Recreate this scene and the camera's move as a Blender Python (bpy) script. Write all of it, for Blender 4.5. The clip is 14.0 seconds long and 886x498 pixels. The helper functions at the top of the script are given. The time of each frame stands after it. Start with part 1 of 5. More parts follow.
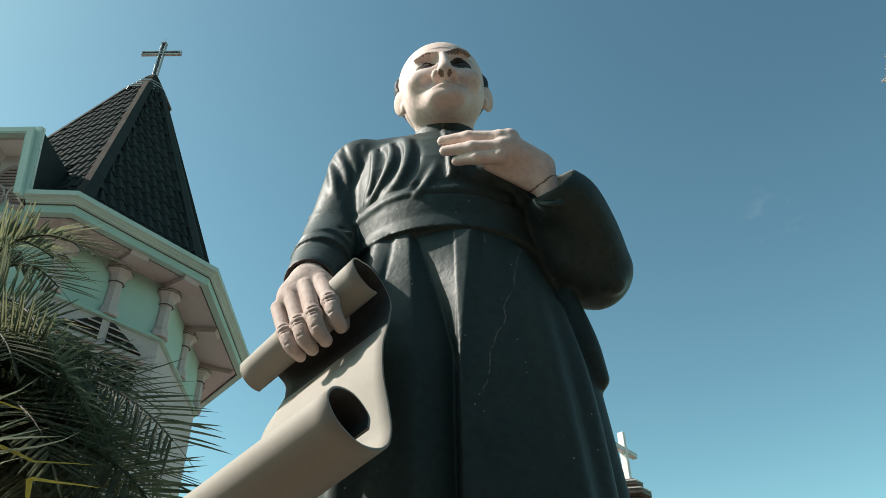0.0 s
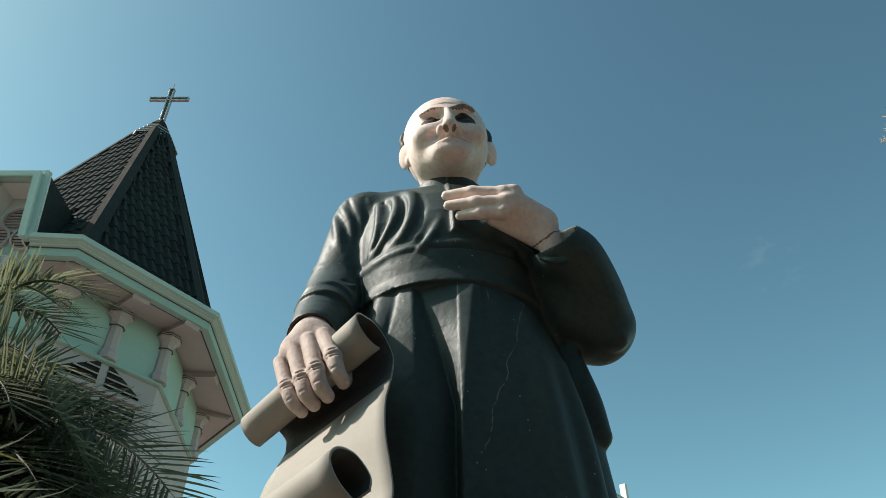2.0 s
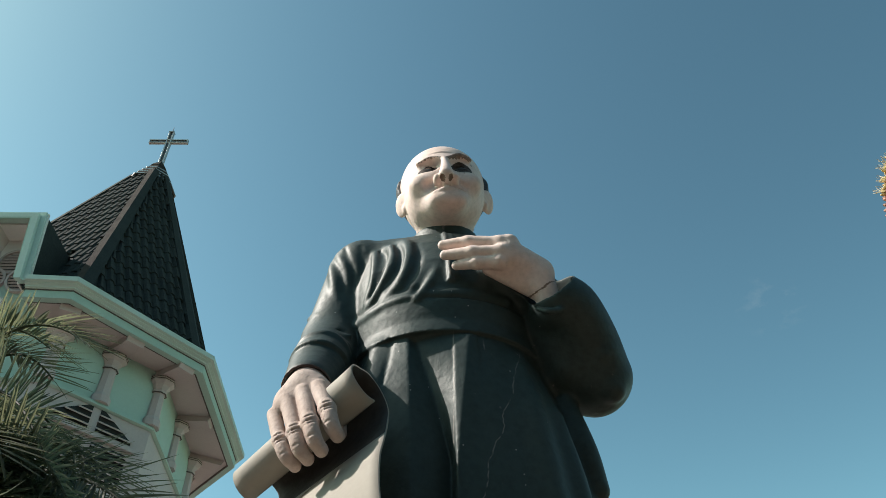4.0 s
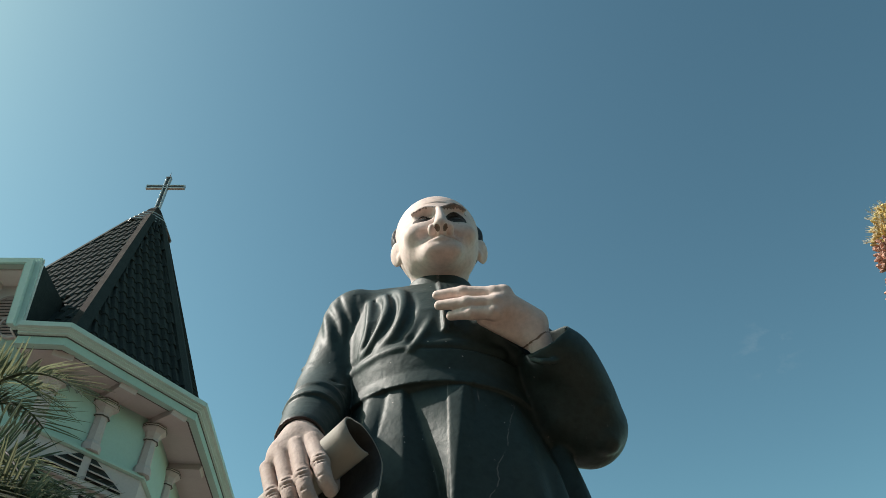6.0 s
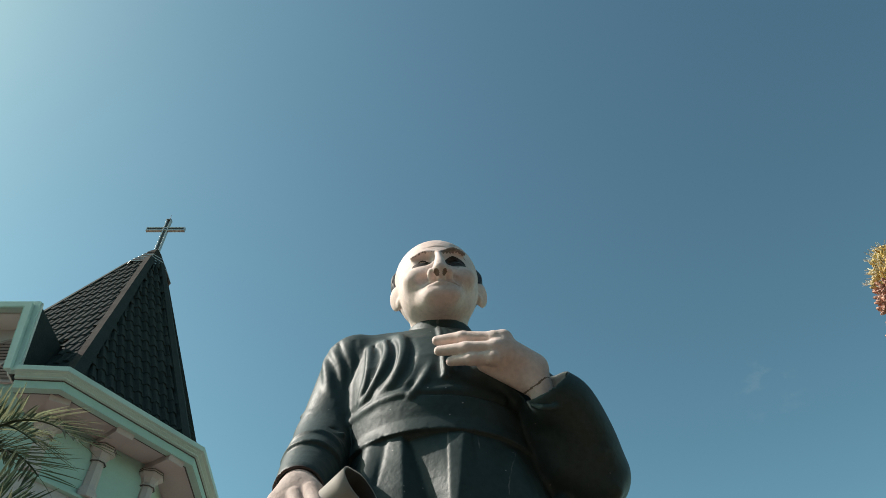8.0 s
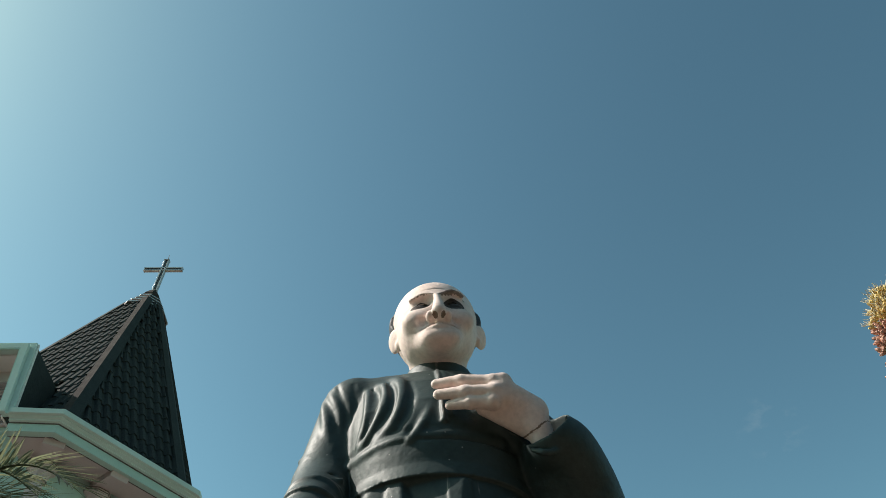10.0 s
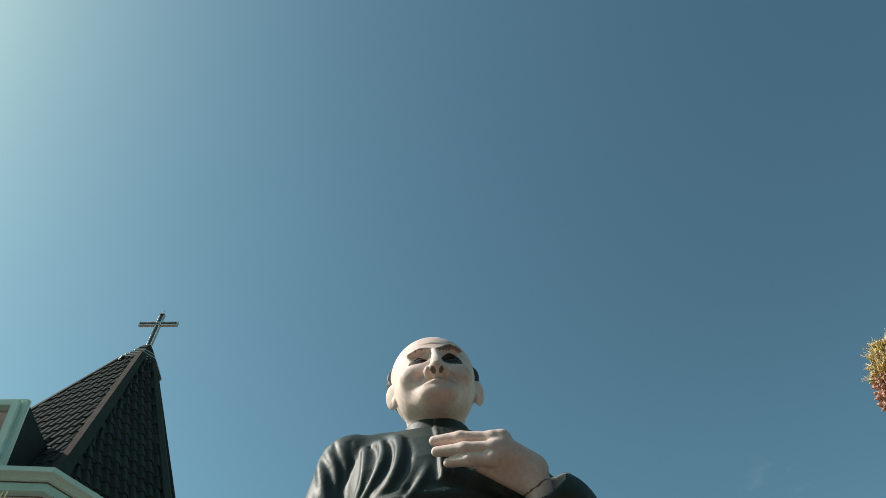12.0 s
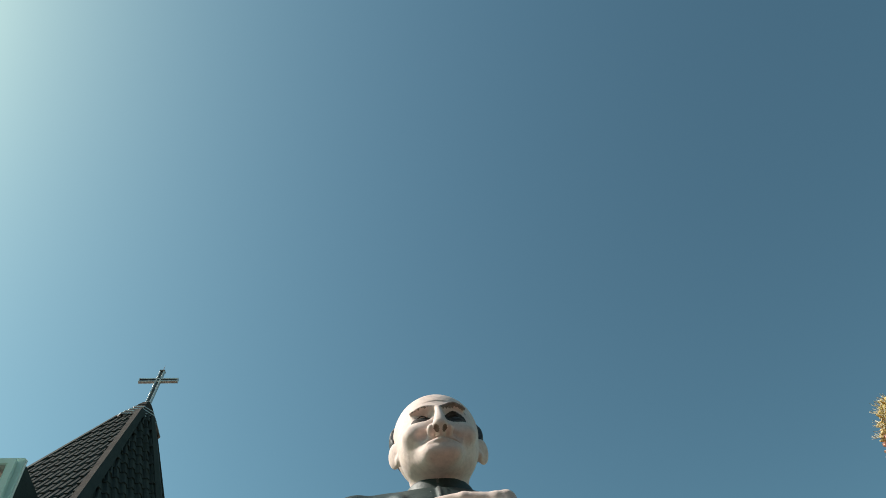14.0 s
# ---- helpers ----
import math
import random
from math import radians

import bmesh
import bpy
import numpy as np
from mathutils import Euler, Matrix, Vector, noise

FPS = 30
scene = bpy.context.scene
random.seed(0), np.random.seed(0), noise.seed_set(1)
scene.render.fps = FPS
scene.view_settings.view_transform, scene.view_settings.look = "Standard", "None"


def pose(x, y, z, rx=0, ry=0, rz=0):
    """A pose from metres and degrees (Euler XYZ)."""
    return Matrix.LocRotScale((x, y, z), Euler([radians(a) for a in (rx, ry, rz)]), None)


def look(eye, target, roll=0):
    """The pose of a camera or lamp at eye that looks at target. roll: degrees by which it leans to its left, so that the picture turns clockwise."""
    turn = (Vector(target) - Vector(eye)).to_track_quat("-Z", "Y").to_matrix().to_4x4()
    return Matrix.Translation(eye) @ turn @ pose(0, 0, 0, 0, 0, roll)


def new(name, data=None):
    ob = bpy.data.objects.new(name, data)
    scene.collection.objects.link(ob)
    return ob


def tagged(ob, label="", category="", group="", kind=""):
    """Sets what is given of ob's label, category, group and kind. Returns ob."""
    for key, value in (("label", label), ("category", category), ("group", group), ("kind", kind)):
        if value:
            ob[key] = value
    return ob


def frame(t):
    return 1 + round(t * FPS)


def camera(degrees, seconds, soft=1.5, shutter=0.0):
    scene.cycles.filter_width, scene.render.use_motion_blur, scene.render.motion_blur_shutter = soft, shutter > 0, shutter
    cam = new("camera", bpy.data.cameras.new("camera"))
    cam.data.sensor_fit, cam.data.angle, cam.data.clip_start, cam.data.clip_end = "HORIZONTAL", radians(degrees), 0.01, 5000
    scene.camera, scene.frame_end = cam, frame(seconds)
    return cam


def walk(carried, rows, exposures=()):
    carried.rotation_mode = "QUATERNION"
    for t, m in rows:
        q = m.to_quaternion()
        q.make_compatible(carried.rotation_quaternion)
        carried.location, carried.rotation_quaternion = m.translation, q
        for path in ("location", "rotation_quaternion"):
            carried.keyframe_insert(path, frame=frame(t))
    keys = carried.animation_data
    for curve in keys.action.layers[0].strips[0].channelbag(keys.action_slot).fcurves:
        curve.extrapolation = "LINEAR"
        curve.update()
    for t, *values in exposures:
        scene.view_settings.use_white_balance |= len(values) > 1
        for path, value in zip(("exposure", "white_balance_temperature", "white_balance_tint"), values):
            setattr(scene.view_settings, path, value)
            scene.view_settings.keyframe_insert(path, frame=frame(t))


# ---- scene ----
cam = camera(60.0, 14.0, soft=0.7)
PATH = [
    (0, (-0.024, -0.172, 1.688), (-0.015, 1.444, 2.866), -0.9),
    (0.5, (-0.028, -0.174, 1.695), (-0.02, 1.424, 2.898), -0.6),
    (1, (-0.029, -0.186, 1.698), (-0.024, 1.392, 2.925), -0.5),
    (1.5, (-0.03, -0.192, 1.708), (-0.026, 1.371, 2.956), -0.4),
    (2, (-0.031, -0.203, 1.709), (-0.025, 1.342, 2.98), -0.2),
    (2.5, (-0.03, -0.21, 1.717), (-0.022, 1.318, 3.007), -0.1),
    (3, (-0.031, -0.215, 1.723), (-0.02, 1.295, 3.035), -0.1),
    (5.5, (-0.023, -0.25, 1.741), (-0.003, 1.166, 3.153), -0.4),
    (6, (-0.024, -0.257, 1.738), (0.001, 1.137, 3.172), -0.5),
    (6.5, (-0.023, -0.256, 1.745), (0.003, 1.12, 3.195), -0.6),
    (7, (-0.022, -0.263, 1.746), (0.005, 1.095, 3.215), -0.8),
    (7.5, (-0.023, -0.266, 1.75), (0.003, 1.072, 3.236), -0.8),
    (8, (-0.023, -0.274, 1.752), (0.003, 1.044, 3.256), -0.9),
    (10.5, (-0.027, -0.297, 1.759), (0.007, 0.919, 3.347), -1.6),
    (11, (-0.028, -0.297, 1.762), (0.008, 0.889, 3.372), -1.8),
    (11.5, (-0.031, -0.296, 1.765), (0.008, 0.863, 3.394), -1.9),
    (12, (-0.033, -0.299, 1.757), (0.009, 0.83, 3.408), -2.0),
    (12.5, (-0.031, -0.307, 1.755), (0.013, 0.797, 3.422), -2.1),
    (13, (-0.031, -0.303, 1.761), (0.013, 0.77, 3.448), -2.2),
    (13.5, (-0.034, -0.311, 1.762), (0.01, 0.736, 3.465), -2.5),
    (14, (-0.038, -0.306, 1.762), (0.0, 0.703, 3.488), -2.2),
]
walk(cam, [(t, look(eye, target, roll)) for t, eye, target, roll in PATH], [(0, 0.51), (0.6, 0.46), (2.2, 0.43), (3, 0.52), (6.5, 0.34), (10.5, 0.39), (11, 0.37), (12, 0.22), (13, 0.29), (14, 0.31)])

# ---- world, sun, exposure ----
SUN = Vector((-0.73, 0.0, 0.68)).normalized()
CLOUD = (0.399, 0.719, 0.569)
world = bpy.data.worlds.new("world")
scene.world = world
world.use_nodes = True
wn, wl = world.node_tree.nodes, world.node_tree.links
wn.clear()
sky = wn.new("ShaderNodeTexSky")
sky.sky_type = "NISHITA"
sky.sun_disc = False
sky.sun_elevation = math.asin(SUN.z)
sky.sun_rotation = math.atan2(SUN.x, SUN.y)
sky.altitude, sky.air_density, sky.dust_density, sky.ozone_density = 300, 1.0, 1.0, 1.0
tint = wn.new("ShaderNodeMix")
tint.data_type, tint.blend_type = "RGBA", "MULTIPLY"
tint.inputs[0].default_value = 1.0
tint.inputs[7].default_value = (0.86, 1.0, 0.635, 1)
depth = wn.new("ShaderNodeGamma")
depth.inputs[1].default_value = 1.42
bg = wn.new("ShaderNodeBackground")
bg.inputs[1].default_value = 0.100
wout = wn.new("ShaderNodeOutputWorld")
wl.new(sky.outputs[0], depth.inputs[0])
wl.new(depth.outputs[0], tint.inputs[6])
# a few thin wisps of cloud in one small part of the sky
way = wn.new("ShaderNodeTexCoord")
stretch_ = wn.new("ShaderNodeMapping")
stretch_.inputs["Scale"].default_value = (22, 22, 40)
wisp = wn.new("ShaderNodeTexNoise")
wisp.inputs["Scale"].default_value, wisp.inputs["Detail"].default_value, wisp.inputs["Roughness"].default_value = 1.6, 6, 0.65
wl.new(way.outputs["Generated"], stretch_.inputs[0])
wl.new(stretch_.outputs[0], wisp.inputs["Vector"])
thin = wn.new("ShaderNodeMapRange")
thin.inputs[1].default_value, thin.inputs[2].default_value, thin.inputs[4].default_value = 0.55, 0.75, 0.09
wl.new(wisp.outputs[0], thin.inputs[0])
near_ = wn.new("ShaderNodeVectorMath")
near_.operation = "DOT_PRODUCT"
near_.inputs[1].default_value = CLOUD
wl.new(way.outputs["Generated"], near_.inputs[0])
only = wn.new("ShaderNodeMapRange")
only.inputs[1].default_value, only.inputs[2].default_value = math.cos(radians(2.6)), math.cos(radians(0.6))
wl.new(near_.outputs["Value"], only.inputs[0])
both = wn.new("ShaderNodeMath")
both.operation = "MULTIPLY"
wl.new(thin.outputs[0], both.inputs[0])
wl.new(only.outputs[0], both.inputs[1])
veil = wn.new("ShaderNodeMix")
veil.data_type = "RGBA"
veil.inputs[7].default_value = (4.2, 4.6, 4.6, 1)
wl.new(both.outputs[0], veil.inputs[0])
wl.new(tint.outputs[2], veil.inputs[6])
wl.new(veil.outputs[2], bg.inputs[0])
wl.new(bg.outputs[0], wout.inputs[0])

sun_data = bpy.data.lights.new("sun", "SUN")
sun_data.energy, sun_data.angle, sun_data.color = 5.0, radians(0.53), (1.0, 0.90, 0.84)
sun = new("sun", sun_data)
sun.matrix_world = SUN.to_track_quat("Z", "Y").to_matrix().to_4x4()


# ---- materials ----
def material(name, base, second=None, rough=0.6, metal=0.0, scale=6.0, fine=60.0, bump=0.15, spots=None, spot_at=0.62,
             spot_scale=3.0, cracks=None, crack_scale=2.0, crack_width=0.012, random_value=0.0, stretch=(1, 1, 1), spec=0.5, grain=0.72, sheen=(1, 1, 1), dents=0.0, dent_scale=9.0):
    """A painted or raw surface: two base tones mixed by coarse noise, fine grain in tone and relief, and optional worn spots and hairline cracks."""
    m = bpy.data.materials.new(name)
    m.use_nodes = True
    n, l = m.node_tree.nodes, m.node_tree.links
    b = n["Principled BSDF"]
    b.inputs["Metallic"].default_value = metal
    b.inputs["Specular IOR Level"].default_value = spec
    b.inputs["Specular Tint"].default_value = (*sheen, 1)
    co = n.new("ShaderNodeTexCoord")
    mp = n.new("ShaderNodeMapping")
    mp.inputs["Scale"].default_value = stretch
    l.new(co.outputs["Object"], mp.inputs[0])

    def noise_node(s, detail=4.0, rough_=0.6):
        k = n.new("ShaderNodeTexNoise")
        k.inputs["Scale"].default_value, k.inputs["Detail"].default_value, k.inputs["Roughness"].default_value = s, detail, rough_
        l.new(mp.outputs[0], k.inputs["Vector"])
        return k

    def mix(fac, a, c, mode="MIX"):
        k = n.new("ShaderNodeMix")
        k.data_type, k.blend_type = "RGBA", mode
        for sock, v in ((k.inputs[0], fac), (k.inputs[6], a), (k.inputs[7], c)):
            if hasattr(v, "is_linked") or hasattr(v, "links"):
                l.new(v, sock)
            elif isinstance(v, tuple):
                sock.default_value = (*v, 1)
            else:
                sock.default_value = v
        return k.outputs[2]

    def ramp(v, lo, hi):
        k = n.new("ShaderNodeMapRange")
        k.inputs[1].default_value, k.inputs[2].default_value = lo, hi
        l.new(v, k.inputs[0])
        return k.outputs[0]

    second = second or tuple(min(1, v * 0.72) for v in base)
    big, small = noise_node(scale), noise_node(fine, 3.0)
    col = mix(ramp(big.outputs[0], 0.35, 0.68), base, second)
    dark = mix(1.0, col, (grain,) * 3, "MULTIPLY")
    col = mix(ramp(small.outputs[0], 0.40, 0.75), col, dark)
    if random_value:
        info = n.new("ShaderNodeObjectInfo")
        geo = n.new("ShaderNodeNewGeometry")
        add = n.new("ShaderNodeMath")
        add.operation = "ADD"
        l.new(info.outputs["Random"], add.inputs[0])
        l.new(geo.outputs["Random Per Island"], add.inputs[1])
        fr = n.new("ShaderNodeMath")
        fr.operation = "FRACT"
        l.new(add.outputs[0], fr.inputs[0])
        k = n.new("ShaderNodeMapRange")
        k.inputs[3].default_value, k.inputs[4].default_value = 1 - random_value, 1 + random_value
        l.new(fr.outputs[0], k.inputs[0])
        hs = n.new("ShaderNodeHueSaturation")
        l.new(k.outputs[0], hs.inputs["Value"])
        l.new(col, hs.inputs["Color"])
        col = hs.outputs[0]
    if spots:
        sp = noise_node(spot_scale, 8.0, 0.72)
        col = mix(ramp(sp.outputs[0], spot_at, spot_at + 0.06), col, spots)
    if cracks:
        wob = noise_node(crack_scale * 2.5, 5.0, 0.7)
        vm = n.new("ShaderNodeVectorMath")
        vm.operation = "MULTIPLY_ADD"
        vm.inputs[1].default_value = (0.10, 0.10, 0.10)
        l.new(wob.outputs[1], vm.inputs[0])
        l.new(mp.outputs[0], vm.inputs[2])
        vo = n.new("ShaderNodeTexVoronoi")
        vo.feature = "DISTANCE_TO_EDGE"
        vo.inputs["Scale"].default_value = crack_scale
        l.new(vm.outputs[0], vo.inputs["Vector"])
        gate = noise_node(crack_scale * 0.9, 2.0)
        near = ramp(vo.outputs["Distance"], crack_width, 0.0)
        on = ramp(gate.outputs[0], 0.60, 0.66)
        mul = n.new("ShaderNodeMath")
        mul.operation = "MULTIPLY"
        l.new(near, mul.inputs[0])
        l.new(on, mul.inputs[1])
        col = mix(mul.outputs[0], col, cracks)
    l.new(col, b.inputs["Base Color"])
    rr = n.new("ShaderNodeMapRange")
    rr.inputs[3].default_value, rr.inputs[4].default_value = max(0.05, rough - 0.12), min(1, rough + 0.12)
    l.new(big.outputs[0], rr.inputs[0])
    l.new(rr.outputs[0], b.inputs["Roughness"])
    if bump:
        bp = n.new("ShaderNodeBump")
        bp.inputs["Strength"].default_value = bump
        bp.inputs["Distance"].default_value = 0.02
        l.new(small.outputs[0], bp.inputs["Height"])
        if dents:
            broad = n.new("ShaderNodeBump")
            broad.inputs["Strength"].default_value, broad.inputs["Distance"].default_value = dents, 0.05
            l.new(noise_node(dent_scale, 3.0, 0.55).outputs[0], broad.inputs["Height"])
            l.new(broad.outputs[0], bp.inputs["Normal"])
        l.new(bp.outputs[0], b.inputs["Normal"])
    return m


ROBE = material("robe_paint", (0.027, 0.045, 0.043), (0.037, 0.054, 0.052), rough=0.54, spec=0.34, sheen=(0.92, 0.98, 0.95), scale=2.2, fine=34, bump=0.10, dents=0.13, dent_scale=7.0,
                spots=(0.15, 0.14, 0.135), spot_at=0.665, spot_scale=22, cracks=(0.26, 0.25, 0.24), crack_scale=1.5, crack_width=0.005)


def scratch(m, tone, top, foot, width, wobble, seed):
    """A thin worn line down the front of a painted surface, from top to foot, each (x, z)."""
    n, l = m.node_tree.nodes, m.node_tree.links
    old = n["Principled BSDF"].inputs["Base Color"].links[0].from_socket

    def calc(op, a, b=0.0, c=0.0, clamp=False):
        k = n.new("ShaderNodeMath")
        k.operation, k.use_clamp = op, clamp
        for sock, v in zip(k.inputs, (a, b, c)):
            if isinstance(v, (int, float)):
                sock.default_value = v
            else:
                l.new(v, sock)
        return k.outputs[0]

    co, xyz = n.new("ShaderNodeTexCoord"), n.new("ShaderNodeSeparateXYZ")
    l.new(co.outputs["Object"], xyz.inputs[0])
    x, z = xyz.outputs[0], xyz.outputs[2]
    nz = n.new("ShaderNodeTexNoise")
    nz.noise_dimensions = "1D"
    nz.inputs["Scale"].default_value, nz.inputs["Detail"].default_value, nz.inputs["Roughness"].default_value = 7.0, 3.0, 0.5
    l.new(calc("ADD", z, seed), nz.inputs["W"])
    slope = (top[0] - foot[0]) / (top[1] - foot[1])
    line = calc("MULTIPLY_ADD", z, slope, top[0] - slope * top[1])
    line = calc("MULTIPLY_ADD", calc("SUBTRACT", nz.outputs[0], 0.5), wobble, line)
    off = calc("ABSOLUTE", calc("SUBTRACT", x, line))
    hit = calc("MULTIPLY_ADD", off, -1 / width, 1.4, True)
    ends = calc("MULTIPLY", calc("MULTIPLY_ADD", calc("SUBTRACT", z, foot[1]), 40, 0, True), calc("MULTIPLY_ADD", calc("SUBTRACT", top[1], z), 40, 0, True))
    gap = n.new("ShaderNodeTexNoise")
    gap.inputs["Scale"].default_value, gap.inputs["Detail"].default_value = 38.0, 3.0
    l.new(co.outputs["Object"], gap.inputs["Vector"])
    ends = calc("MULTIPLY", ends, calc("MULTIPLY_ADD", gap.outputs[0], 5.0, -1.7, True))
    k = n.new("ShaderNodeMix")
    k.data_type = "RGBA"
    l.new(calc("MULTIPLY", hit, ends), k.inputs[0])
    l.new(old, k.inputs[6])
    k.inputs[7].default_value = (*tone, 1)
    l.new(k.outputs[2], n["Principled BSDF"].inputs["Base Color"])


for top, foot, width, wobble in (((-0.004, 4.26), (0.003, 3.96), 0.006, 0.006), ((0.003, 3.96), (0.022, 3.69), 0.0035, 0.008), ((0.032, 3.44), (0.026, 2.95), 0.0020, 0.010),
                                 ((0.285, 3.41), (0.228, 3.17), 0.0022, 0.05), ((0.228, 3.17), (0.105, 2.74), 0.0022, 0.06), ((0.140, 3.43), (0.146, 3.36), 0.0028, 0.006),
                                 ((-0.235, 4.02), (-0.255, 3.80), 0.0020, 0.04)):
    scratch(ROBE, (0.15, 0.148, 0.138), top, foot, width, wobble, 3.7 * top[0] + top[1])


def specks(m, tone, scale, size, share_):
    """Small chips of paint, scattered singly: in share_ of the cells of a random pattern."""
    n, l = m.node_tree.nodes, m.node_tree.links
    sock = n["Principled BSDF"].inputs["Base Color"]
    old = sock.links[0].from_socket
    co, vo = n.new("ShaderNodeTexCoord"), n.new("ShaderNodeTexVoronoi")
    vo.inputs["Scale"].default_value = scale
    l.new(co.outputs["Object"], vo.inputs["Vector"])
    near, pick, both_ = n.new("ShaderNodeMapRange"), n.new("ShaderNodeMath"), n.new("ShaderNodeMath")
    near.inputs[1].default_value, near.inputs[2].default_value = size, size * 0.7
    l.new(vo.outputs["Distance"], near.inputs[0])
    pick.operation, pick.inputs[1].default_value = "LESS_THAN", share_
    l.new(vo.outputs["Color"], pick.inputs[0])
    both_.operation = "MULTIPLY"
    l.new(near.outputs[0], both_.inputs[0])
    l.new(pick.outputs[0], both_.inputs[1])
    k = n.new("ShaderNodeMix")
    k.data_type = "RGBA"
    l.new(both_.outputs[0], k.inputs[0])
    l.new(old, k.inputs[6])
    k.inputs[7].default_value = (*tone, 1)
    l.new(k.outputs[2], sock)


specks(ROBE, (0.34, 0.33, 0.31), 26.0, 0.085, 0.30)
SKIN = material("flesh_paint", (0.77, 0.64, 0.585), (0.72, 0.57, 0.505), rough=0.7, spec=0.2, scale=9, fine=50, bump=0.10, grain=0.84, dents=0.07, dent_scale=20.0,
                spots=(0.40, 0.27, 0.21), spot_at=0.74, spot_scale=17)
# fist: base tone darkened to offset its direct sun, with brown worn spots
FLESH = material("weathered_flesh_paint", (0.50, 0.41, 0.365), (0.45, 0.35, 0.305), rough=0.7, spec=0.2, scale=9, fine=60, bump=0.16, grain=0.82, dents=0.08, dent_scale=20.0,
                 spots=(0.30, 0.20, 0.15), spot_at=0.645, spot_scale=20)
NOSTRIL = material("nostril_paint", (0.21, 0.135, 0.10), rough=0.8)
BROW = material("brow_paint", (0.19, 0.145, 0.122), (0.33, 0.255, 0.215), rough=0.7, scale=45)
HAIR = material("hair_paint", (0.030, 0.032, 0.034), (0.06, 0.06, 0.06), rough=0.6, scale=20, fine=60, bump=0.4)
EYE = material("eye_paint", (0.095, 0.078, 0.068), (0.048, 0.042, 0.040), rough=0.7, spec=0.15, scale=30, bump=0)
CUFF = material("cuff_paint", (0.05, 0.028, 0.022), rough=0.5)
PAPER = material("scroll_paint", (0.325, 0.303, 0.262), (0.305, 0.282, 0.243), spec=0.25, rough=0.75, scale=3, fine=50, bump=0.04, grain=0.95,
                 spots=(0.20, 0.12, 0.08), spot_at=0.725, spot_scale=22)
scratch(PAPER, (0.13, 0.08, 0.055), (-0.215, 2.955), (-0.505, 2.690), 0.009, 0.03, 5.0)
MINT = material("mint_paint", (0.385, 0.515, 0.455), (0.35, 0.475, 0.42), rough=0.65, scale=1.5, fine=30, bump=0.02, grain=0.94)
MINT_PALE = material("pale_mint_paint", (0.47, 0.565, 0.52), (0.43, 0.525, 0.48), rough=0.6, scale=1.0, fine=30, bump=0.02, grain=0.94)
PINK = material("mauve_white_paint", (0.50, 0.418, 0.408), (0.46, 0.382, 0.372), rough=0.7, scale=1.2, fine=30, bump=0.02, grain=0.93,
                spots=(0.42, 0.36, 0.33), spot_at=0.76, spot_scale=3)
# paler than the walls' mauve: bounced light in the hood put into colour
LINING_BOUNCE = material("pale_mauve_paint", (0.74, 0.69, 0.67), (0.70, 0.65, 0.63), rough=0.7, scale=1.2, fine=30, bump=0.02, grain=0.95)
TRIM = material("brown_trim_paint", (0.10, 0.075, 0.065), rough=0.6)
TILE = material("roof_tile", (0.040, 0.045, 0.045), (0.034, 0.039, 0.039), spec=0.05, rough=0.85, scale=4, fine=40, bump=0.3, random_value=0.13)
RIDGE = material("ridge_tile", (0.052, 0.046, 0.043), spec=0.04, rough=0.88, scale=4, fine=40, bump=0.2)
# dark tone that stands in for the shade inside the scroll's rolls
HOLLOW_SHADE = material("bare_cement", (0.060, 0.056, 0.050), (0.042, 0.038, 0.034), rough=0.9, scale=8, fine=40)
# near-black tone for shade behind slats, where the walls are solid
DARK = material("dark_inside", (0.03, 0.03, 0.03), rough=0.9)
STEEL = material("cross_metal", (0.55, 0.54, 0.52), (0.42, 0.41, 0.40), rough=0.35, metal=0.6, scale=8)
STEEL_DARK = material("cross_core", (0.05, 0.05, 0.055), rough=0.5)
def leafy(m, tone, share_=0.35):
    """Lets light shine through a leaf material."""
    n, l = m.node_tree.nodes, m.node_tree.links
    tr = n.new("ShaderNodeBsdfTranslucent")
    tr.inputs[0].default_value = (*tone, 1)
    mx = n.new("ShaderNodeMixShader")
    mx.inputs[0].default_value = share_
    l.new(n["Principled BSDF"].outputs[0], mx.inputs[1])
    l.new(tr.outputs[0], mx.inputs[2])
    l.new(mx.outputs[0], n["Material Output"].inputs[0])
    return m


LEAF = material("palm_leaf", (0.088, 0.102, 0.072), (0.068, 0.081, 0.057), spec=0.25, rough=0.52, scale=3, fine=30, bump=0.1, random_value=0.45)
LEAF_PALE = material("palm_leaf_pale", (0.48, 0.46, 0.34), (0.38, 0.37, 0.25), rough=0.45, scale=5, fine=30, bump=0.1)
LEAF_DRY = material("palm_leaf_yellow", (0.72, 0.50, 0.03), (0.60, 0.42, 0.03), rough=0.5, scale=3, fine=30, bump=0.1, random_value=0.35)
leafy(LEAF, (0.19, 0.205, 0.115), 0.48)
leafy(LEAF_PALE, (0.50, 0.48, 0.30), 0.40)
leafy(LEAF_DRY, (0.45, 0.38, 0.08))
STALK = material("palm_stalk", (0.16, 0.15, 0.05), (0.10, 0.11, 0.04), rough=0.55, scale=5, fine=30)
BARK = material("palm_bark", (0.13, 0.10, 0.075), (0.08, 0.06, 0.045), rough=0.9, scale=6, fine=30, bump=0.6)
BOUNCE_PALE = material("pale_concrete", (0.46, 0.42, 0.38), rough=0.8, scale=2, fine=30)
PLINTH = material("grey_plinth_plaster", (0.22, 0.21, 0.19), rough=0.8, scale=2, fine=30)
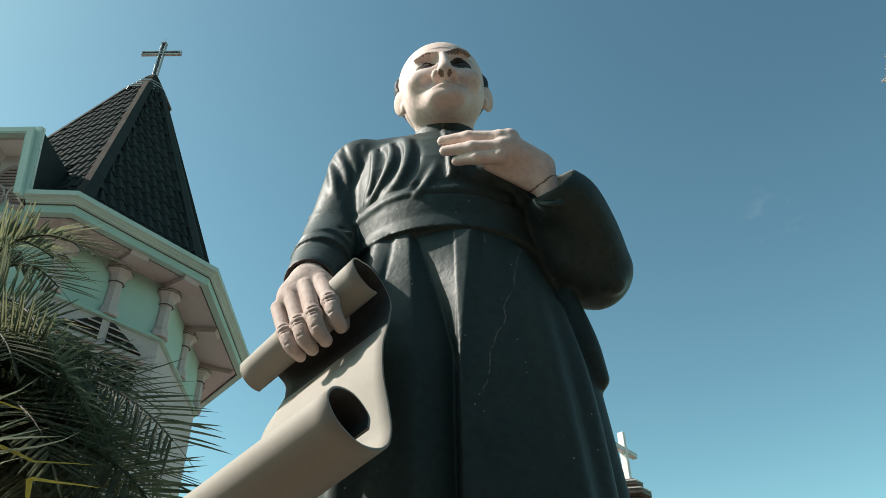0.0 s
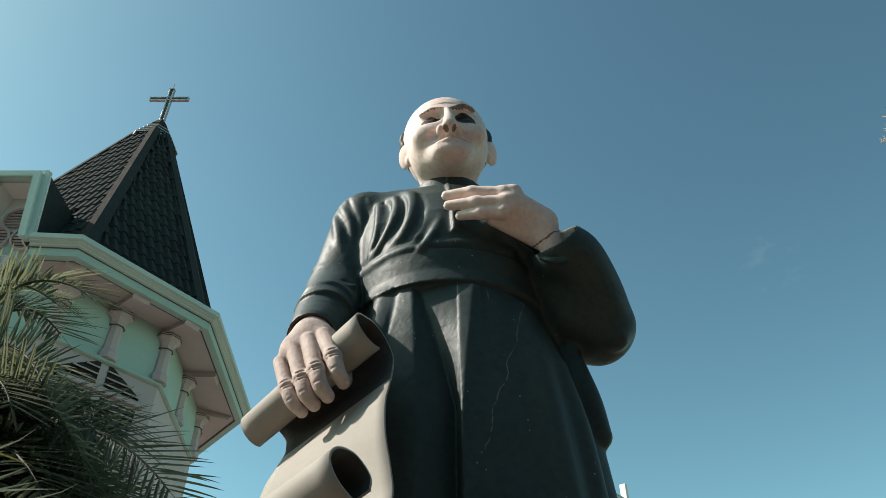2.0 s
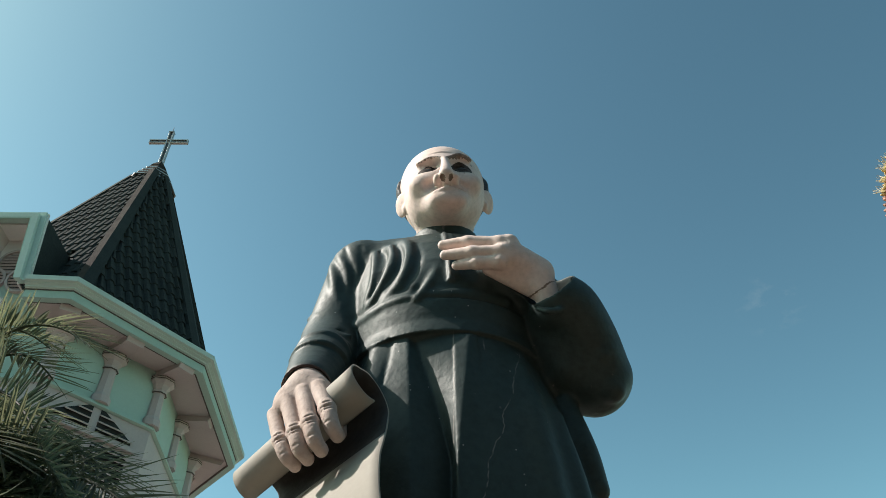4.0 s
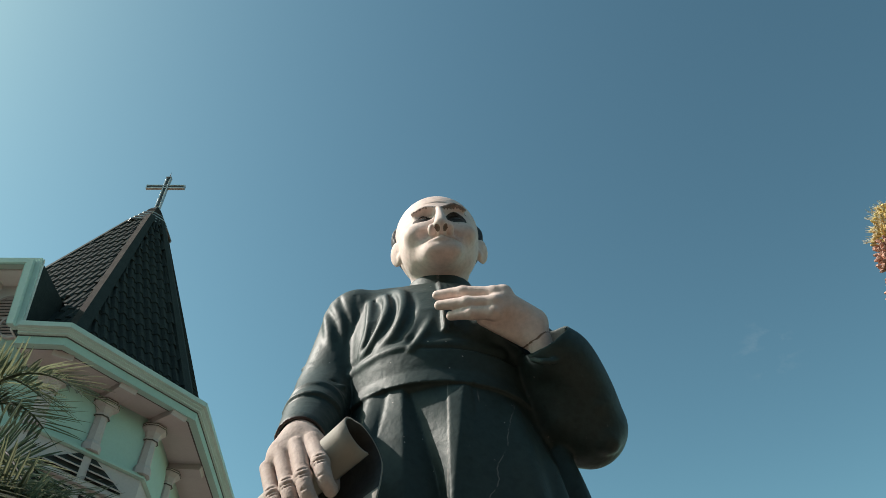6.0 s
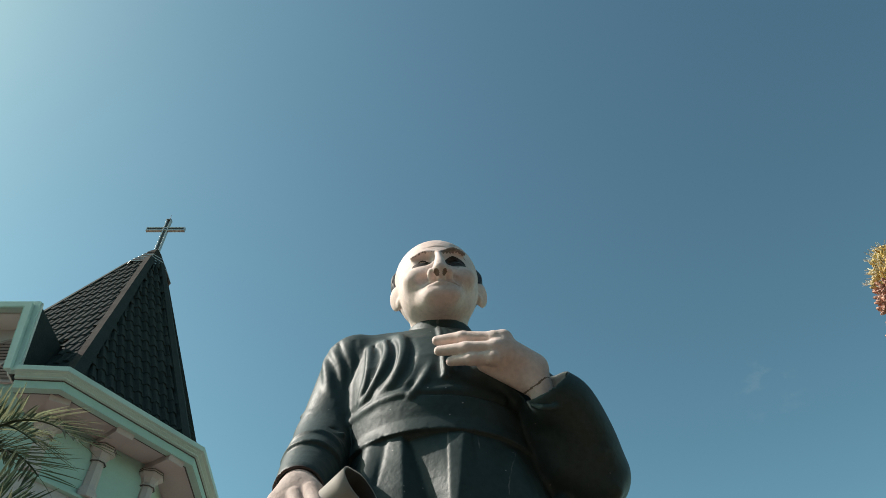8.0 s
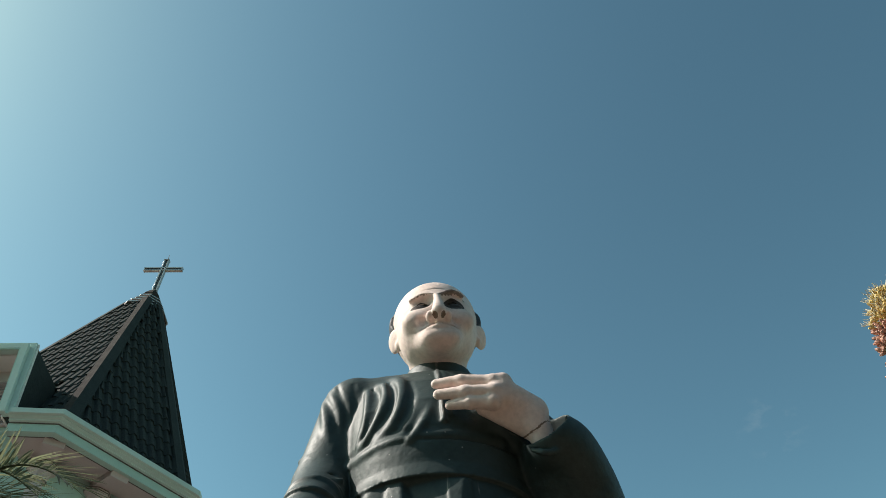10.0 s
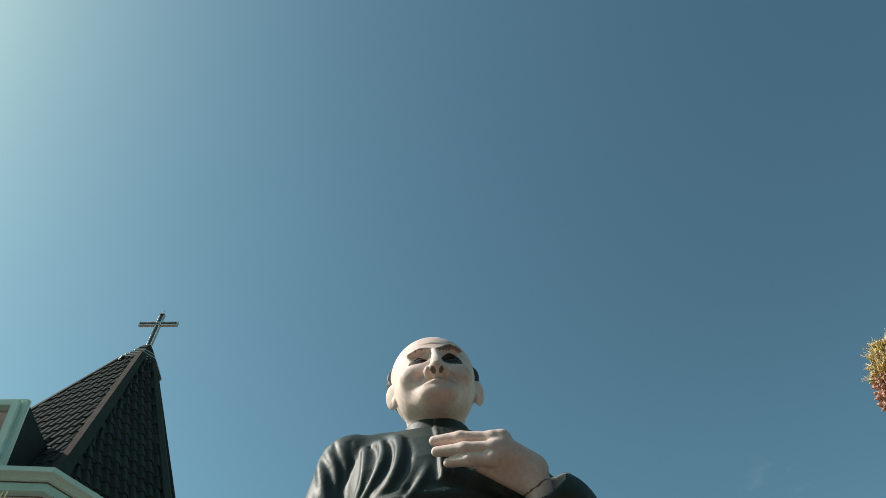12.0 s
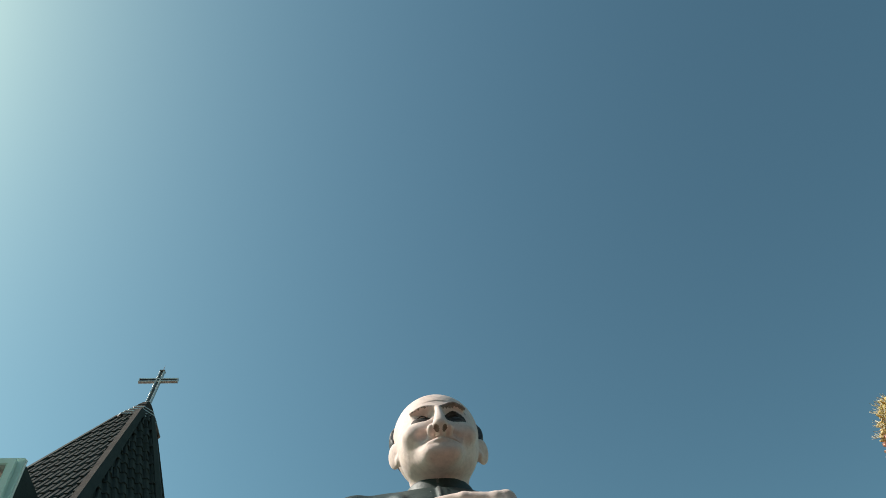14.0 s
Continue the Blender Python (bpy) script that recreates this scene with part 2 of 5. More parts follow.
GROUND = material("ground_earth", (0.150, 0.112, 0.088), (0.14, 0.115, 0.085), rough=0.9, scale=0.4, fine=15, bump=0.3)
BLOSSOM = material("yellow_blossom", (0.66, 0.52, 0.20), (0.50, 0.34, 0.15), rough=0.6, scale=20, fine=60, random_value=0.4)
BLOSSOM_OLD = material("spent_blossom", (0.52, 0.29, 0.21), (0.38, 0.21, 0.16), rough=0.7, scale=20, fine=60, random_value=0.4)
STAMEN = material("white_stamen", (0.78, 0.74, 0.60), rough=0.6, bump=0)
WHITE = material("white_paint", (0.78, 0.75, 0.72), (0.66, 0.63, 0.60), rough=0.6, scale=4, fine=30)
DOME = material("brown_dome", (0.11, 0.07, 0.055), rough=0.6, scale=4, fine=30)


# ---- building helpers ----
def part(name, bm, mat, parent, label="", smooth=False):
    """One mesh object from a bmesh, under a thing or a part."""
    me = bpy.data.meshes.new(name)
    bmesh.ops.recalc_face_normals(bm, faces=bm.faces)
    if smooth:
        for f in bm.faces:
            f.smooth = True
    bm.to_mesh(me)
    bm.free()
    me.materials.append(mat)
    ob = new(name, me)
    if parent is not None:
        ob.parent = parent
    if label:
        tagged(ob, label)
    return ob


def share(ob, m, parent):
    """Another object on the mesh of ob."""
    twin = new(ob.name.split(".")[0], ob.data)
    twin.parent = parent
    twin.matrix_local = m
    return twin


def empty(name, m, label, category, group="", kind=""):
    ob = new(name)
    ob.matrix_world = m
    return tagged(ob, label, category, group, kind)


def box(bm, lo, hi, m=Matrix.Identity(4), bevel=0.0):
    vs = [bm.verts.new(m @ Vector((x, y, z))) for z in (lo[2], hi[2]) for y in (lo[1], hi[1]) for x in (lo[0], hi[0])]
    fs = [bm.faces.new([vs[i] for i in q]) for q in ((0, 2, 3, 1), (4, 5, 7, 6), (0, 1, 5, 4), (2, 6, 7, 3), (0, 4, 6, 2), (1, 3, 7, 5))]
    if bevel:
        edges = list({e for f in fs for e in f.edges})
        bmesh.ops.bevel(bm, geom=edges, offset=bevel, segments=2, affect="EDGES", profile=0.5)


def prism(bm, ring, z0, z1, top=None):
    """A prism over a plan polygon; top: its own polygon at the upper end."""
    top = top or ring
    lo, hi = [bm.verts.new((*p, z0)) for p in ring], [bm.verts.new((*p, z1)) for p in top]
    n = len(ring)
    for i in range(n):
        bm.faces.new((lo[i], lo[(i + 1) % n], hi[(i + 1) % n], hi[i]))
    bm.faces.new(lo[::-1])
    bm.faces.new(hi)


def band(bm, rings):
    """A closed skin through polygons of equal count, each (points, z), round to the first again."""
    rows = [[bm.verts.new((*p, z)) for p in pts] for pts, z in rings]
    n = len(rows[0])
    for a, b in zip(rows, rows[1:] + rows[:1]):
        for i in range(n):
            bm.faces.new((a[i], a[(i + 1) % n], b[(i + 1) % n], b[i]))


def lathe(bm, profile, sides=16, m=Matrix.Identity(4), turn=0.0):
    rows = [[bm.verts.new(m @ Vector((r * math.cos(turn + i * math.tau / sides), r * math.sin(turn + i * math.tau / sides), z))) for i in range(sides)] for r, z in profile]
    for a, b in zip(rows, rows[1:]):
        for i in range(sides):
            bm.faces.new((a[i], a[(i + 1) % sides], b[(i + 1) % sides], b[i]))
    bm.faces.new(rows[0][::-1])
    bm.faces.new(rows[-1])


def tube(bm, pts, radii, sides=8):
    """A round rod along points."""
    pts = [Vector(p) for p in pts]
    rows = []
    side = None
    for i, p in enumerate(pts):
        ahead = (pts[min(i + 1, len(pts) - 1)] - pts[max(i - 1, 0)]).normalized()
        side = ahead.orthogonal().normalized() if side is None else (side - ahead * side.dot(ahead)).normalized()
        up = ahead.cross(side)
        r = radii[i] if hasattr(radii, "__len__") else radii
        rows.append([bm.verts.new(p + r * (math.cos(k * math.tau / sides) * side + math.sin(k * math.tau / sides) * up)) for k in range(sides)])
    for a, b in zip(rows, rows[1:]):
        for i in range(sides):
            bm.faces.new((a[i], a[(i + 1) % sides], b[(i + 1) % sides], b[i]))
    bm.faces.new(rows[0][::-1])
    bm.faces.new(rows[-1])


def inset(ring, d):
    """A convex polygon, counter-clockwise, moved inwards by d."""
    out, n = [], len(ring)
    for i in range(n):
        p, q, r = (Vector(ring[(i + k) % n]) for k in (-1, 0, 1))
        a, b = (q - p).normalized(), (r - q).normalized()
        na, nb = Vector((-a.y, a.x)), Vector((-b.y, b.x))
        mid = (na + nb).normalized()
        out.append(tuple(q + mid * (d / mid.dot(na))))
    return out


# ---- ground ----
bm = bmesh.new()
N = 40
grid = [[bm.verts.new((x * abs(x) * 1500, y * abs(y) * 1500 + 5, 0.0)) for x in np.linspace(-1, 1, N)] for y in np.linspace(-1, 1, N)]
for j in range(N - 1):
    for i in range(N - 1):
        bm.faces.new((grid[j][i], grid[j][i + 1], grid[j + 1][i + 1], grid[j + 1][i]))
tagged(part("ground", bm, GROUND, None), "dry bare earth yard with thin worn grass", "ground", kind="structure")

# ---- unseen woods, added behind the path and round the yard to block sky light ----
SKY_BLOCK = material("woods_leaf", (0.034, 0.040, 0.024), (0.020, 0.023, 0.015), rough=0.9, spec=0.1, scale=0.5, fine=3, bump=1.0)
bm = bmesh.new()
rows, turns, levels = [], 160, 14
for i in range(turns):
    a = i / turns * math.tau
    sx, sy = math.cos(a), math.sin(a)
    # low before the camera and towards the sun, high behind the camera and on the shaded side
    tall = 5.0 + 7.0 * max(0.0, -sy) ** 0.7 * (0.4 if sx < -0.75 else 1.0)
    col_ = []
    for k in range(levels):
        f = k / (levels - 1)
        n3 = noise.noise(Vector((sx * 5, sy * 5, f * 3))) * 1.6 + noise.noise(Vector((sx * 14, sy * 14, f * 8))) * 0.8
        r = (15.0 if sy < 0.2 else 15.0 + 30.0 * min(1, (sy - 0.2) * 3)) + n3 + 2.5 * f
        col_.append(bm.verts.new((r * sx, 2.0 + r * sy, f * (tall + 1.6 * noise.noise(Vector((sx * 9, sy * 9, 2)))))))
    rows.append(col_)
for i in range(turns):
    for k in range(levels - 1):
        bm.faces.new((rows[i][k], rows[(i + 1) % turns][k], rows[(i + 1) % turns][k + 1], rows[i][k + 1]))
tagged(part("backdrop", bm, SKY_BLOCK, None), "unseen dark green woods added round the yard to block sky light", "woods", kind="structure")


# ---- statue, sculpted as distance fields and skinned ----
def spline(pts, steps):
    """A smooth line through control points."""
    out, p = [], [Vector(v) for v in pts]
    p = [2 * p[0] - p[1]] + p + [2 * p[-1] - p[-2]]
    for a, b, c, d in zip(p, p[1:], p[2:], p[3:]):
        for i in range(steps):
            t = i / steps
            out.append(0.5 * (2 * b + (c - a) * t + (2 * a - 5 * b + 4 * c - d) * t * t + (3 * b - a - 3 * c + d) * t ** 3))
    return out + [p[-2]]


class Field:
    """A signed distance on a regular grid, built up from soft shapes."""

    def __init__(self, lo, hi, h):
        self.lo, self.h = np.array(lo, np.float32), h
        axes = [np.arange(a, b + h, h, dtype=np.float32) for a, b in zip(lo, hi)]
        self.x, self.y, self.z = np.meshgrid(*axes, indexing="ij", sparse=True)
        self.d = np.full([len(a) for a in axes], 9.0, np.float32)

    def near(self, pts, r):
        """The block of the grid round some points."""
        pts = np.array(pts, np.float32).reshape(-1, 3)
        a = np.clip(((pts.min(0) - r - self.lo) / self.h).astype(int), 0, None)
        b = np.clip(((pts.max(0) + r - self.lo) / self.h).astype(int) + 2, 0, self.d.shape)
        s = tuple(slice(i, max(j, i)) for i, j in zip(a, b))
        return s, self.x[s[0]], self.y[:, s[1]], self.z[:, :, s[2]]

    def blend(self, s, d, k, cut=False):
        """Soft union, or soft cut, of the distances d into block s."""
        old = self.d[s]
        if d.size == 0:
            return
        if cut:
            t = np.clip(0.5 - 0.5 * (old + d) / k, 0, 1)
            self.d[s] = old * (1 - t) - d * t + k * t * (1 - t)
        else:
            t = np.clip(0.5 + 0.5 * (old - d) / k, 0, 1)
            self.d[s] = old * (1 - t) + d * t - k * t * (1 - t)

    def rod(self, a, b, ra, rb, k=0.02, cut=False, flat=None):
        """A rod with round ends from a to b; flat: squeeze (direction, factor)."""
        a, b = np.array(a, np.float32), np.array(b, np.float32)
        s, x, y, z = self.near([a, b], max(ra, rb) + 3 * k + 0.04)
        ab = b - a
        t = np.clip(((x - a[0]) * ab[0] + (y - a[1]) * ab[1] + (z - a[2]) * ab[2]) / max(float(ab @ ab), 1e-9), 0, 1)
        dx, dy, dz = x - a[0] - t * ab[0], y - a[1] - t * ab[1], z - a[2] - t * ab[2]
        if flat:
            u, f = np.array(flat[0], np.float32), flat[1]
            u = u / np.linalg.norm(u)
            w = (dx * u[0] + dy * u[1] + dz * u[2]) * (f - 1)
            dx, dy, dz = dx + w * u[0], dy + w * u[1], dz + w * u[2]
        self.blend(s, np.sqrt(dx * dx + dy * dy + dz * dz) - (ra + (rb - ra) * t), k, cut)

    def chain(self, pts, radii, k=0.02, cut=False):
        """Rods end to end, joined hard among themselves and then blended in as one."""
        s, x, y, z = self.near(pts, max(radii) + 3 * k + 0.04)
        d = np.full(np.broadcast_shapes(x.shape, y.shape, z.shape), 9.0, np.float32)
        for a, b, ra, rb in zip(pts, pts[1:], radii, radii[1:]):
            a, ab = np.array(a, np.float32), np.array(b, np.float32) - np.array(a, np.float32)
            t = np.clip(((x - a[0]) * ab[0] + (y - a[1]) * ab[1] + (z - a[2]) * ab[2]) / max(float(ab @ ab), 1e-9), 0, 1)
            far = np.sqrt((x - a[0] - t * ab[0]) ** 2 + (y - a[1] - t * ab[1]) ** 2 + (z - a[2] - t * ab[2]) ** 2)
            np.minimum(d, far - (ra + (rb - ra) * t), out=d)
        self.blend(s, d, k, cut)

    def ridge(self, pts, radii, k=0.03, cut=False):
        """A smooth bent rod that thins out at its ends."""
        line = spline([(*p, r) for p, r in zip(pts, radii)], 5)
        self.chain([tuple(v[:3]) for v in line], [max(0.001, v[3]) for v in line], k, cut)

    def egg(self, c, r, k=0.03, cut=False, turn=None):
        c, r = np.array(c, np.float32), np.array(r, np.float32)
        s, x, y, z = self.near([c], float(r.max()) + 3 * k + 0.03)
        x, y, z = x - c[0], y - c[1], z - c[2]
        if turn:
            m = np.array(Euler([radians(v) for v in turn]).to_matrix().transposed(), np.float32)
            x, y, z = (m[i, 0] * x + m[i, 1] * y + m[i, 2] * z for i in range(3))
        q = np.sqrt((x / r[0]) ** 2 + (y / r[1]) ** 2 + (z / r[2]) ** 2)
        g = np.sqrt((x / r[0] ** 2) ** 2 + (y / r[1] ** 2) ** 2 + (z / r[2] ** 2) ** 2) + 1e-6
        self.blend(s, q * (q - 1) / g, k, cut)

    def skin(self):
        """Vertices and quads of the zero surface, one vertex in each cell that it crosses, eased twice towards their neighbours."""
        d = self.d
        neg = d < 0
        n = d.shape
        cells = tuple(v - 1 for v in n)
        corner = [(i, j, k) for i in (0, 1) for j in (0, 1) for k in (0, 1)]
        part_of = lambda a, c: a[c[0]:c[0] + cells[0], c[1]:c[1] + cells[1], c[2]:c[2] + cells[2]]
        count = sum(part_of(neg, c).astype(np.int8) for c in corner)
        idx = np.argwhere((count > 0) & (count < 8))
        num = np.full(cells, -1, np.int64)
        num[tuple(idx.T)] = np.arange(len(idx))
        total, weight = np.zeros((len(idx), 3), np.float32), np.zeros(len(idx), np.float32)
        for c in corner:
            for axis in range(3):
                if c[axis]:
                    continue
                e = list(c)
                e[axis] = 1
                va, vb = d[tuple((idx + c).T)], d[tuple((idx + e).T)]
                hit = (va < 0) != (vb < 0)
                t = np.where(hit, va / np.where(hit, va - vb, 1), 0)
                p = np.repeat(np.array([c], np.float32), len(idx), 0)
                p[:, axis] = t
                total[hit] += p[hit]
                weight[hit] += 1
        verts = self.lo + self.h * (idx + total / weight[:, None])
        quads = []
        for axis in range(3):
            o1, o2 = [a for a in range(3) if a != axis]
            lo_s, hi_s = [slice(1, -1)] * 3, [slice(1, -1)] * 3
            lo_s[axis], hi_s[axis] = slice(0, -1), slice(1, None)
            a, b = neg[tuple(lo_s)], neg[tuple(hi_s)]
            for flip in (False, True):
                e = np.argwhere((a & ~b) if not flip else (~a & b))
                if not len(e):
                    continue
                base = e + 1
                base[:, axis] -= 1
                ring = []
                for s1, s2 in ((1, 1), (0, 1), (0, 0), (1, 0)):
                    q = base.copy()
                    q[:, o1] -= s1
                    q[:, o2] -= s2
                    ring.append(num[tuple(q.T)])
                ring = np.stack(ring, 1)
                quads.append(ring if flip == (axis == 1) else ring[:, ::-1])
        quads = np.concatenate(quads)
        quads = quads[(quads >= 0).all(1)]
        for _ in range(2):
            near_sum, count = np.zeros_like(verts), np.zeros(len(verts), np.float32)
            for a in range(4):
                one, two = quads[:, a], quads[:, (a + 1) % 4]
                for c in range(3):
                    near_sum[:, c] += np.bincount(one, verts[two, c], len(verts)) + np.bincount(two, verts[one, c], len(verts))
                count += np.bincount(one, minlength=len(verts)) + np.bincount(two, minlength=len(verts))
            verts = (0.5 * verts + 0.5 * near_sum / np.maximum(count, 1)[:, None]).astype(np.float32)
        return verts, quads


# plan of the robed body, by height: half width, half depth, middle
BODY_Z = (0.80, 1.60, 2.40, 2.90, 3.20, 3.38, 3.50, 3.60, 3.68, 3.82, 3.98, 4.10, 4.18, 4.26)
BODY_A = (0.72, 0.65, 0.575, 0.53, 0.46, 0.385, 0.360, 0.375, 0.400, 0.415, 0.410, 0.34, 0.22, 0.15)
BODY_B = (0.50, 0.46, 0.405, 0.365, 0.338, 0.315, 0.295, 0.315, 0.335, 0.325, 0.275, 0.200, 0.150, 0.13)
BODY_Y = (2.46, 2.45, 2.43, 2.41, 2.40, 2.40, 2.40, 2.41, 2.42, 2.43, 2.45, 2.46, 2.47, 2.47)
MID = 0.012


def on_body(x, z, out=0.0):
    """A point on the front of the robe."""
    a, b, c = (np.interp(z, BODY_Z, v) for v in (BODY_A, BODY_B, BODY_Y))
    return (x, c - (b + out) * math.sqrt(max(0.02, 1 - ((x - MID) / a) ** 2)), z)


robe = Field((-0.76, 1.72, 0.80), (0.88, 3.06, 4.36), 0.0058)
gz = robe.z
ga, gb, gc = (np.interp(gz.ravel(), BODY_Z, v).astype(np.float32).reshape(gz.shape) for v in (BODY_A, BODY_B, BODY_Y))
gx, gy = robe.x - MID, robe.y - gc
turn_ = np.arctan2(gx / ga, -gy / gb)
low = np.clip((3.40 - gz) / 1.4, 0, 1)
wave = (0.036 * np.cos(7 * turn_ + 1.2) + 0.018 * np.cos(13 * turn_ + 0.4)) * low
wave = wave * np.clip(np.abs(turn_) * 1.1 - 0.45, 0.06, 1)
# front of the skirt: a pleat that sinks to a slanting valley and rises to the closing strip
front = (gy < 0) * np.clip((3.44 - gz) / 0.02, 0, 1)
ridge_x, valley_x, seam_x = -0.150 + 0.03 * np.clip((3.43 - gz) / 0.6, 0, 1), np.interp(gz, (0.8, 2.92, 3.10, 3.28, 3.44), (0.006, 0.010, -0.032, -0.082, -0.128)), 0.020
deep = np.interp(gz, (0.8, 2.95, 3.28, 3.44), (0.085, 0.072, 0.046, 0.020))
sink = np.where(gx < valley_x, np.clip((gx - ridge_x) / (valley_x - ridge_x), 0, 1), np.clip((seam_x - gx) / (seam_x - valley_x), 0, 1))
wave = wave - front * deep * sink
crest_x = np.interp(gz, (2.90, 3.44), (0.026, 0.082))
strip = np.where(gx < crest_x, 0.25 + 0.75 * (gx - seam_x) / (crest_x - seam_x), np.clip(1 - (gx - crest_x) / 0.05, 0, 1)) * (gx > seam_x)
wave = wave + front * strip * np.interp(gz, (0.8, 2.9, 3.44), (0.006, 0.008, 0.020))
del sink, strip, front
q = np.sqrt((gx / ga) ** 2 + (gy / gb) ** 2)
robe.d = ((q - 1) * np.minimum(ga, gb) - wave).astype(np.float32)
robe.d = np.maximum(robe.d, np.maximum(0.83 - gz, gz - 4.14))
del turn_, wave, q
# shoulders
robe.rod((-0.35, 2.44, 4.058), (0.345, 2.45, 4.010), 0.128, 0.114, 0.06)
robe.rod((-0.22, 2.45, 4.100), (0.21, 2.46, 4.070), 0.092, 0.085, 0.06)
# arm that hangs and reaches forward with the scroll
robe.ridge([(-0.390, 2.44, 4.03), (-0.432, 2.43, 3.82), (-0.462, 2.40, 3.60)], [0.130, 0.126, 0.130], 0.04)
robe.ridge([(-0.462, 2.40, 3.60), (-0.468, 2.22, 3.38), (-0.468, 2.035, 3.17)], [0.130, 0.115, 0.090], 0.025)
# arm bent up to the chest, grown together with the body above the elbow
robe.ridge([(0.370, 2.47, 3.95), (0.505, 2.44, 3.70), (0.592, 2.37, 3.40)], [0.118, 0.136, 0.138], 0.04)
robe.ridge([(0.608, 2.32, 3.400), (0.562, 2.24, 3.500), (0.496, 2.155, 3.582), (0.446, 2.118, 3.602)], [0.124, 0.122, 0.121, 0.118], 0.04)
robe.rod((0.668, 2.285, 3.356), (0.640, 2.275, 3.306), 0.040, 0.046, 0.03)
robe.chain([(0.40, 2.44, 3.85), (0.44, 2.42, 3.60), (0.48, 2.40, 3.40)], [0.13, 0.125, 0.10], 0.06)
robe.chain([(0.33, 2.235, 3.74), (0.42, 2.26, 3.58), (0.48, 2.30, 3.42)], [0.06, 0.10, 0.09], 0.06)
# swelling hidden behind the hand, added to keep sun off the forearm
robe.rod((0.20, 2.135, 3.77), (0.37, 2.15, 3.70), 0.065, 0.070, 0.04)
# blouse swelling over the sash, to a crisp lower edge
robe.ridge([on_body(-0.37, 3.640, -0.01), on_body(-0.30, 3.610, -0.006), on_body(-0.20, 3.615, -0.006), on_body(-0.09, 3.618, -0.008), on_body(0.06, 3.622, -0.012), on_body(0.24, 3.630, -0.014)],
           [0.022, 0.027, 0.028, 0.028, 0.026, 0.022], 0.020)
# a dart that rises from the lower edge
robe.ridge([on_body(-0.104, 3.600, 0.006), on_body(-0.070, 3.655, 0.0), on_body(-0.040, 3.730, -0.01), on_body(-0.03, 3.80, -0.02)], [0.022, 0.020, 0.016, 0.010], 0.014)
robe.ridge([on_body(-0.118, 3.640, 0.016), on_body(-0.095, 3.690, 0.014), on_body(-0.075, 3.760, 0.014)], [0.014, 0.014, 0.006], 0.016, cut=True)


def folds(lines):
    """Cloth folds on the front of the robe: crests that stand out, or valleys cut in; each a line of (x, z, out), the radii, the softness, valley or not."""
    for line, radii, soft_, valley in lines:
        robe.ridge([on_body(*p) for p in line], radii, soft_, cut=valley)


# folds of the blouse that sweep down from the shoulder and run together at the side
folds((
    (((-0.334, 4.10, -0.030), (-0.300, 4.00, -0.006), (-0.290, 3.88, -0.004), (-0.296, 3.78, -0.006), (-0.318, 3.68, -0.010)), (0.012, 0.020, 0.022, 0.020, 0.012), 0.014, False),
    (((-0.285, 4.12, -0.034), (-0.230, 4.00, -0.010), (-0.210, 3.90, -0.006), (-0.226, 3.79, -0.008), (-0.275, 3.69, -0.010), (-0.315, 3.655, -0.010)), (0.014, 0.024, 0.028, 0.026, 0.018, 0.010), 0.018, False),
    (((-0.225, 4.14, -0.034), (-0.165, 4.02, -0.014), (-0.146, 3.90, -0.010), (-0.150, 3.79, -0.012), (-0.180, 3.70, -0.014), (-0.24, 3.645, -0.012)), (0.014, 0.026, 0.030, 0.030, 0.026, 0.014), 0.024, False),
    (((-0.282, 4.02, 0.006), (-0.266, 3.96, 0.014), (-0.255, 3.87, 0.016), (-0.268, 3.77, 0.016), (-0.300, 3.70, 0.012)), (0.006, 0.014, 0.015, 0.013, 0.006), 0.012, True),
    (((-0.212, 4.02, 0.006), (-0.196, 3.95, 0.016), (-0.184, 3.86, 0.018), (-0.196, 3.76, 0.018), (-0.235, 3.685, 0.014)), (0.006, 0.015, 0.016, 0.014, 0.006), 0.014, True),
    (((-0.120, 3.98, 0.008), (-0.108, 3.88, 0.012), (-0.118, 3.78, 0.012), (-0.150, 3.69, 0.008)), (0.004, 0.012, 0.012, 0.004), 0.022, True)))
# deep crease between the sleeve and the side
robe.ridge([(-0.372, 2.300, 4.07), (-0.350, 2.262, 3.96), (-0.338, 2.215, 3.85), (-0.338, 2.190, 3.74), (-0.345, 2.190, 3.66), (-0.345, 2.20, 3.57)], [0.008, 0.020, 0.026, 0.028, 0.028, 0.026], 0.012, cut=True)
# folds down the hanging sleeve and across its elbow
robe.ridge([(-0.420, 2.39, 4.13), (-0.405, 2.335, 4.03), (-0.378, 2.318, 3.94), (-0.372, 2.318, 3.84)], [0.014, 0.024, 0.024, 0.008], 0.014)
robe.ridge([(-0.480, 2.40, 4.10), (-0.455, 2.340, 4.01), (-0.420, 2.318, 3.92), (-0.402, 2.316, 3.80)], [0.012, 0.024, 0.024, 0.008], 0.014)
robe.ridge([(-0.505, 2.41, 4.05), (-0.492, 2.350, 3.96), (-0.470, 2.320, 3.86), (-0.450, 2.314, 3.75)], [0.006, 0.018, 0.020, 0.006], 0.024)
robe.ridge([(-0.452, 2.340, 4.10), (-0.425, 2.290, 3.99), (-0.402, 2.278, 3.90), (-0.390, 2.285, 3.80)], [0.004, 0.012, 0.012, 0.004], 0.010, cut=True)
robe.ridge([(-0.575, 2.37, 3.60), (-0.52, 2.300, 3.560), (-0.45, 2.280, 3.560), (-0.37, 2.305, 3.61)], [0.010, 0.028, 0.028, 0.010], 0.012)
